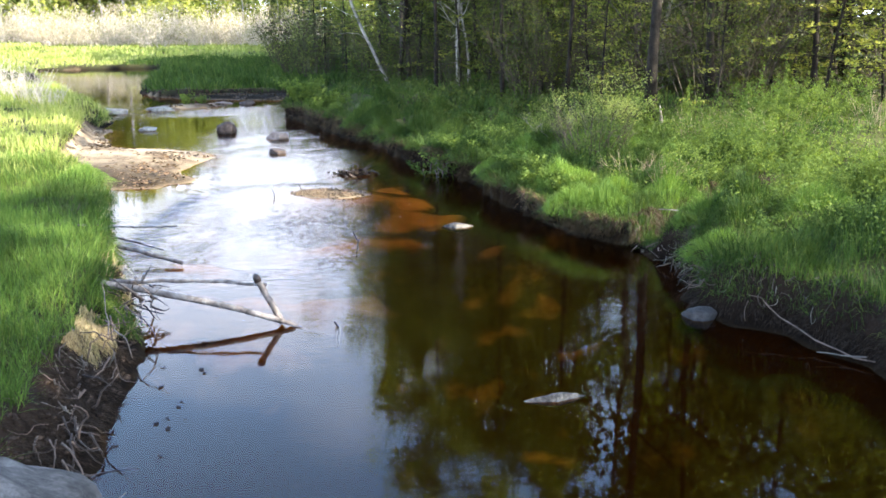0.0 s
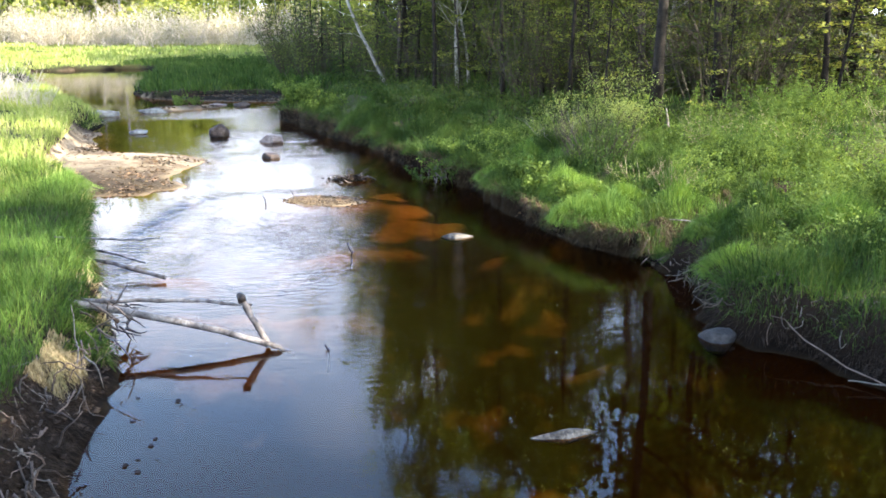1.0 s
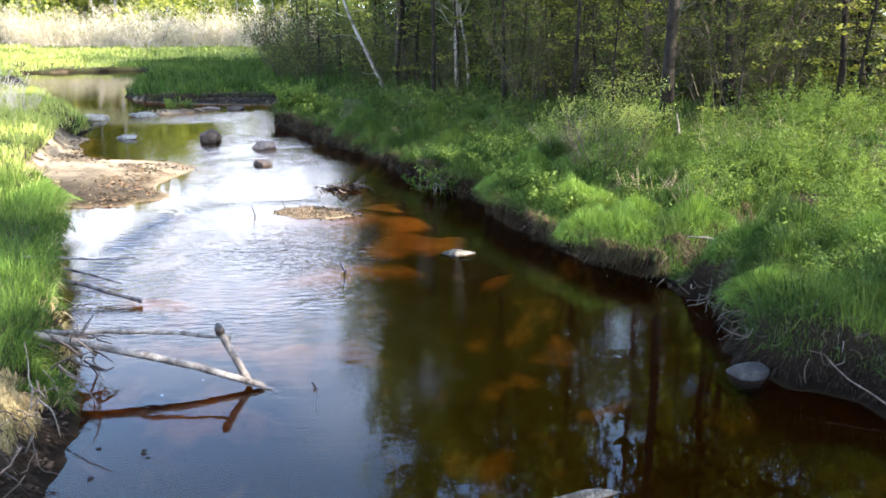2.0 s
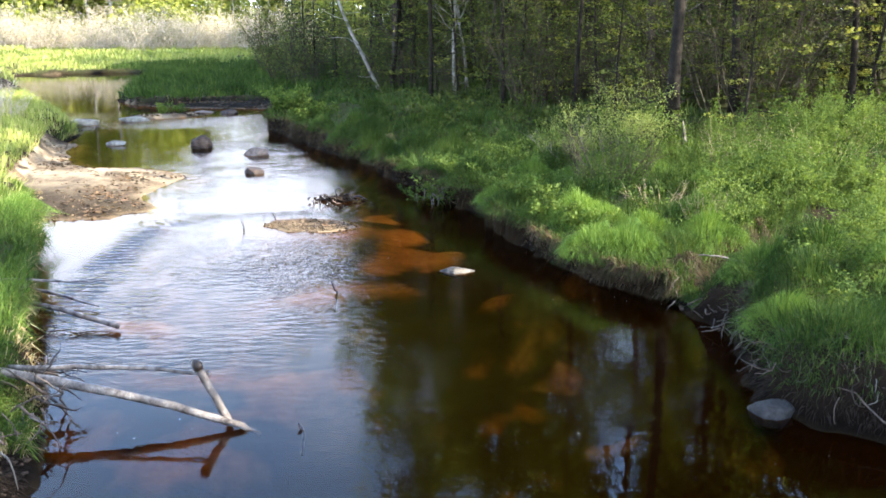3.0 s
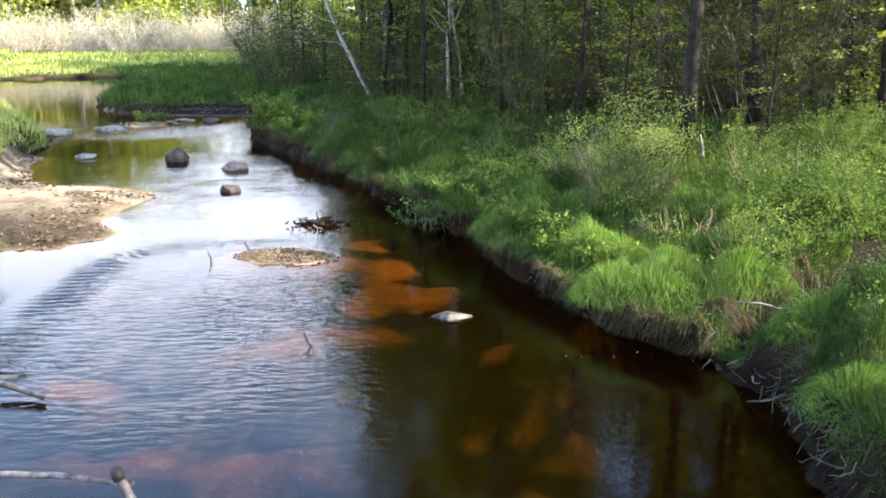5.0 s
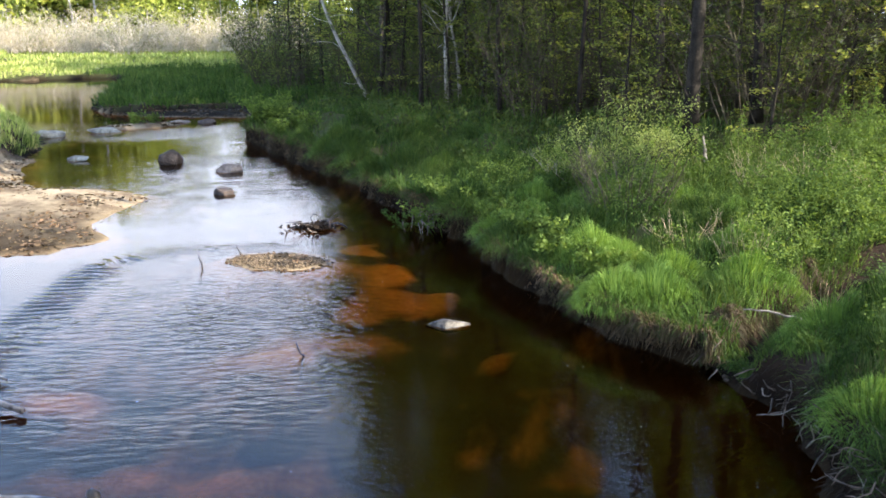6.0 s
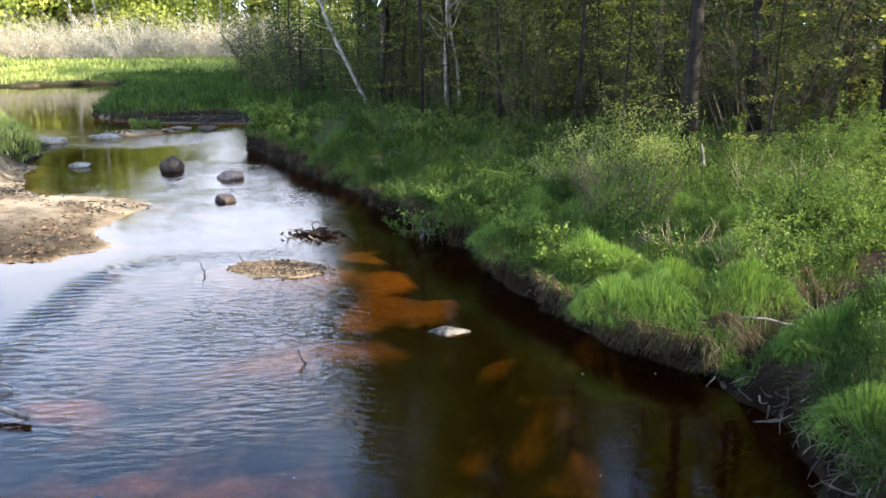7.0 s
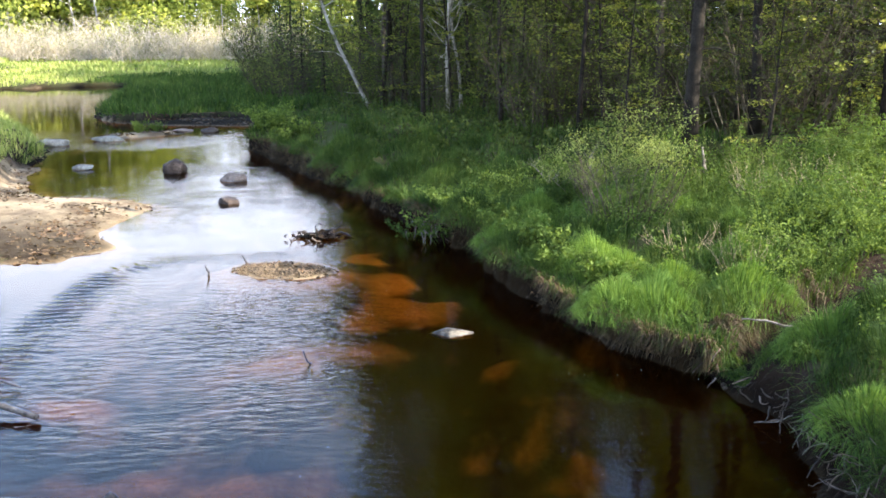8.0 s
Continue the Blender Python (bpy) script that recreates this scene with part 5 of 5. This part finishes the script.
tangle("root_tangle", 130, [(3.6, 7.0, 0.3), (3.0, 7.7, 0.3), (2.6, 8.1, 0.28), (2.6, 8.8, 0.25), (2.65, 9.5, 0.2)], "tangled dead roots and sticks on the dark bank", 73, (-0.4, -0.5, -0.35), 0.24, [M_ROOT, M_WETWOOD, M_WETWOOD, M_ROOT, M_WETWOOD, M_ROOTPALE], 0.0048)
tangle("root_tangle", 20, [(2.6, 9.1, 0.2), (2.5, 9.8, 0.15), (2.2, 10.5, 0.2)], "dark roots on the wet bank foot", 74, (-0.5, -0.3, -0.3), 0.22, [M_WETWOOD, M_ROOT], 0.007)
tangle("root_tangle", 16, [(-0.35, 15.4, 0.22), (0.1, 15.0, 0.25)], "pale roots hanging from the undercut bank", 75, (-0.3, -0.5, -0.8), 0.28, [M_ROOTPALE, M_ROOT], 0.009)

# drift caught in the shallows, and the tufts on the islet and the bank
tangle("stick_pile", 22, [(-1.85, 15.6, 0.02), (-1.5, 15.6, 0.03)], "dark clump of sticks and leaves caught in the shallows", 76, (0.8, -0.3, -0.1), 0.26, [M_WETWOOD, M_ROOT], 0.014)
HERB = bush_kind(45, 0.5, 0.6, 12, 5, 900, 0.042, M_FORB, M_FORB, 0.006, 0.8)
for x, y, k in ((0.1, 15.3, 1.2), (-0.3, 15.7, 0.9), (0.35, 15.15, 1.2), (0.2, 15.55, 1.1), (0.6, 14.9, 0.9), (2.85, 8.8, 0.6), (2.75, 9.6, 0.5), (-8.4, 28.5, 1.0), (-8.0, 28.7, 0.8), (-3.6, 24.2, 1.4), (-4.2, 25.6, 1.7), (-3.9, 25.1, 1.5), (-3.2, 24.6, 1.3), (-4.4, 26.6, 1.9), (1.35, 12.5, 1.0), (1.2, 13.1, 1.1), (1.65, 12.1, 0.9), (0.95, 13.6, 1.0), (0.75, 14.3, 1.0)):
    plant("herb", HERB, ("branchwork", "foliage"), x, y, x * 77, k, "light green leafy herb at the water's edge", "herb", "bank herbs")


def herb_layer(name, n, box, keep, mat, seed, label, size):
    """Low leafy ground plants: leaves in small rosettes at many heights."""
    x, y, q = scatter(n // 6, *box, seed)
    px, py, z, d, cover, right, g = surface_point(x, y)
    ok = keep(px, py, z, d, right) & (gully_distance(px, py) > 0.17) & (fbm(px, py, 0.9, seed) + q.uniform(-0.1, 0.1, len(x)) > 0.53)
    c = np.repeat(np.stack([px, py, z], -1)[ok], 6, 0)
    h = np.repeat(q.uniform(0.1, 0.42, ok.sum()), 6)
    c = c + np.stack([q.normal(size=len(c)) * 0.05, q.normal(size=len(c)) * 0.05, h + q.normal(size=len(c)) * 0.04], -1)
    v, f = leaf_cloud(c, size, q, 0.45, 0.6)
    return tagged(new(name, np_mesh(name, v, f, mat)), label, "herbs", kind="stuff")


herb_layer("herb_layer", 110000, (0.5, 8.5, 7.5, 17.5), lambda x, y, z, d, r: r & (d > 0.5) & (z > 0.25), M_FORB, 91, "low leafy herbs growing through the bank grass", 0.034)
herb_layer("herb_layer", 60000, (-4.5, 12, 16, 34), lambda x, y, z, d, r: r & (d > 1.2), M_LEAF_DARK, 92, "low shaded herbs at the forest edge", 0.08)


def tussock_kind(seed, blades, radius, height, mat):
    """A dome of grass blades that arch out from one crown."""
    q = np.random.default_rng(seed)
    a, o = q.uniform(0, 2 * np.pi, blades), radius * np.sqrt(q.uniform(0, 1, blades))
    x, y = np.cos(a) * o, np.sin(a) * o
    out = (0.25 + 0.75 * o / radius) * q.uniform(0.5, 1.1, blades)
    return blade_mesh("blades", x, y, 0.2 * (1 - (o / radius) ** 2), height, 0.0042, mat, seed, 0.6, np.stack([np.cos(a) * out, np.sin(a) * out]) * 0.9, 0.6 * o / radius)


TUSSOCKS = [tussock_kind(95, 1500, 0.30, 0.23, M_GRASS_SHADE), tussock_kind(96, 1200, 0.24, 0.2, M_GRASS_SHADE), tussock_kind(97, 1600, 0.32, 0.23, M_FRESH)]
q = np.random.default_rng(99)
spots = [(2.05, 11.35, 1.3, 2), (2.3, 11.75, 1.2, 2), (1.8, 11.4, 1.1, 2), (1.75, 11.8, 1.0, 0), (3.1, 9.15, 1.1, 0), (3.2, 8.6, 1.1, 0), (3.3, 9.6, 1.2, 0), (-2.85, 7.7, 0.9, 2), (-3.3, 8.8, 1.0, 2), (-5.4, 13.1, 1.0, 2)]
while len(spots) < 110:
    y = q.uniform(7.6, 22)
    x = float(np.interp(y, ry, rx)) + 0.15 + abs(q.normal()) * 1.5
    if all(math.hypot(x - b[0], y - b[1]) > 0.33 for b in spots):
        spots.append((x, y, q.uniform(0.7, 1.35), int(q.integers(0, 3)) if y < 15 else int(q.integers(0, 2))))
for x, y, k, kind in spots:
    px, py, z, d, cover, right, g = surface_point(np.array([x]), np.array([y]))
    if z[0] < 0.15 or gully_distance(px, py)[0] < 0.5:
        continue
    t = tagged(new("tussock", TUSSOCKS[kind]), "arching dome of green grass on the bank", "tussock", "bank tussocks")
    t.matrix_basis = pose(float(px[0]), float(py[0]), float(z[0]) - 0.03, 0, 0, q.uniform(0, 360)) @ Matrix.Diagonal((k, k, k * q.uniform(0.8, 1.15), 1))


def floating(name, n, box, mat, seed, size, label):
    """Small flecks lying on the water."""
    x, y, w = scatter(n, *box, seed)
    d = land(x, y)[1]
    ok = (d < -0.15) & (fbm(x, y, 0.7, seed) > 0.45)
    c = np.stack([x, y, np.full(n, 0.006)], -1)[ok]
    v, f = leaf_cloud(c, size, w, 1.0, 0.7)
    v[:, 2] = 0.006
    return tagged(new(name, np_mesh(name, v, f, mat)), label, "debris", kind="stuff")


floating("foam_fleck", 70, (-2.5, 2.6, 7, 14), M_FOAM, 111, 0.012, "tiny white foam flecks drifting on the water")
floating("floating_leaf", 40, (-2.3, -1.6, 4.6, 7.2), M_SODDEN, 112, 0.05, "dark wet leaves floating near the muddy bank")
w = np.random.default_rng(113)
c = np.stack([-1.68 + w.normal(size=260) * 0.13, 15.6 + w.normal(size=260) * 0.07, np.abs(w.normal(size=260)) * 0.03 + 0.005], -1)
v, f = leaf_cloud(c, 0.09, w, 0.7)
tagged(new("leaf_pile", np_mesh("leaf_pile", v, f, M_SODDEN)), "sodden brown leaves caught among sticks in the shallows", "debris", kind="stuff")


# dry stalks standing among the bank plants
STALKS = [bush_kind(46, 0.7, 0.8, 34, 2, 0, 0, M_STRAW, None, 0.004, 0.5), bush_kind(47, 0.5, 0.9, 40, 1, 0, 0, M_STRAW, None, 0.004, 0.9)]
for i, (x, y, k) in enumerate(((4.6, 14.4, 1.0), (5.2, 14.0, 1.1), (4.1, 15.0, 0.9), (5.8, 14.8, 1.0), (3.0, 12.0, 0.8), (2.6, 12.6, 0.9), (6.4, 13.6, 1.0), (3.6, 11.6, 0.7))):
    plant("stalk_clump", STALKS[i % 2][:1], ("branchwork",), x, y, i * 50, k, "pale dry stalks standing in the green bank plants", "stalks", "dry stalks")
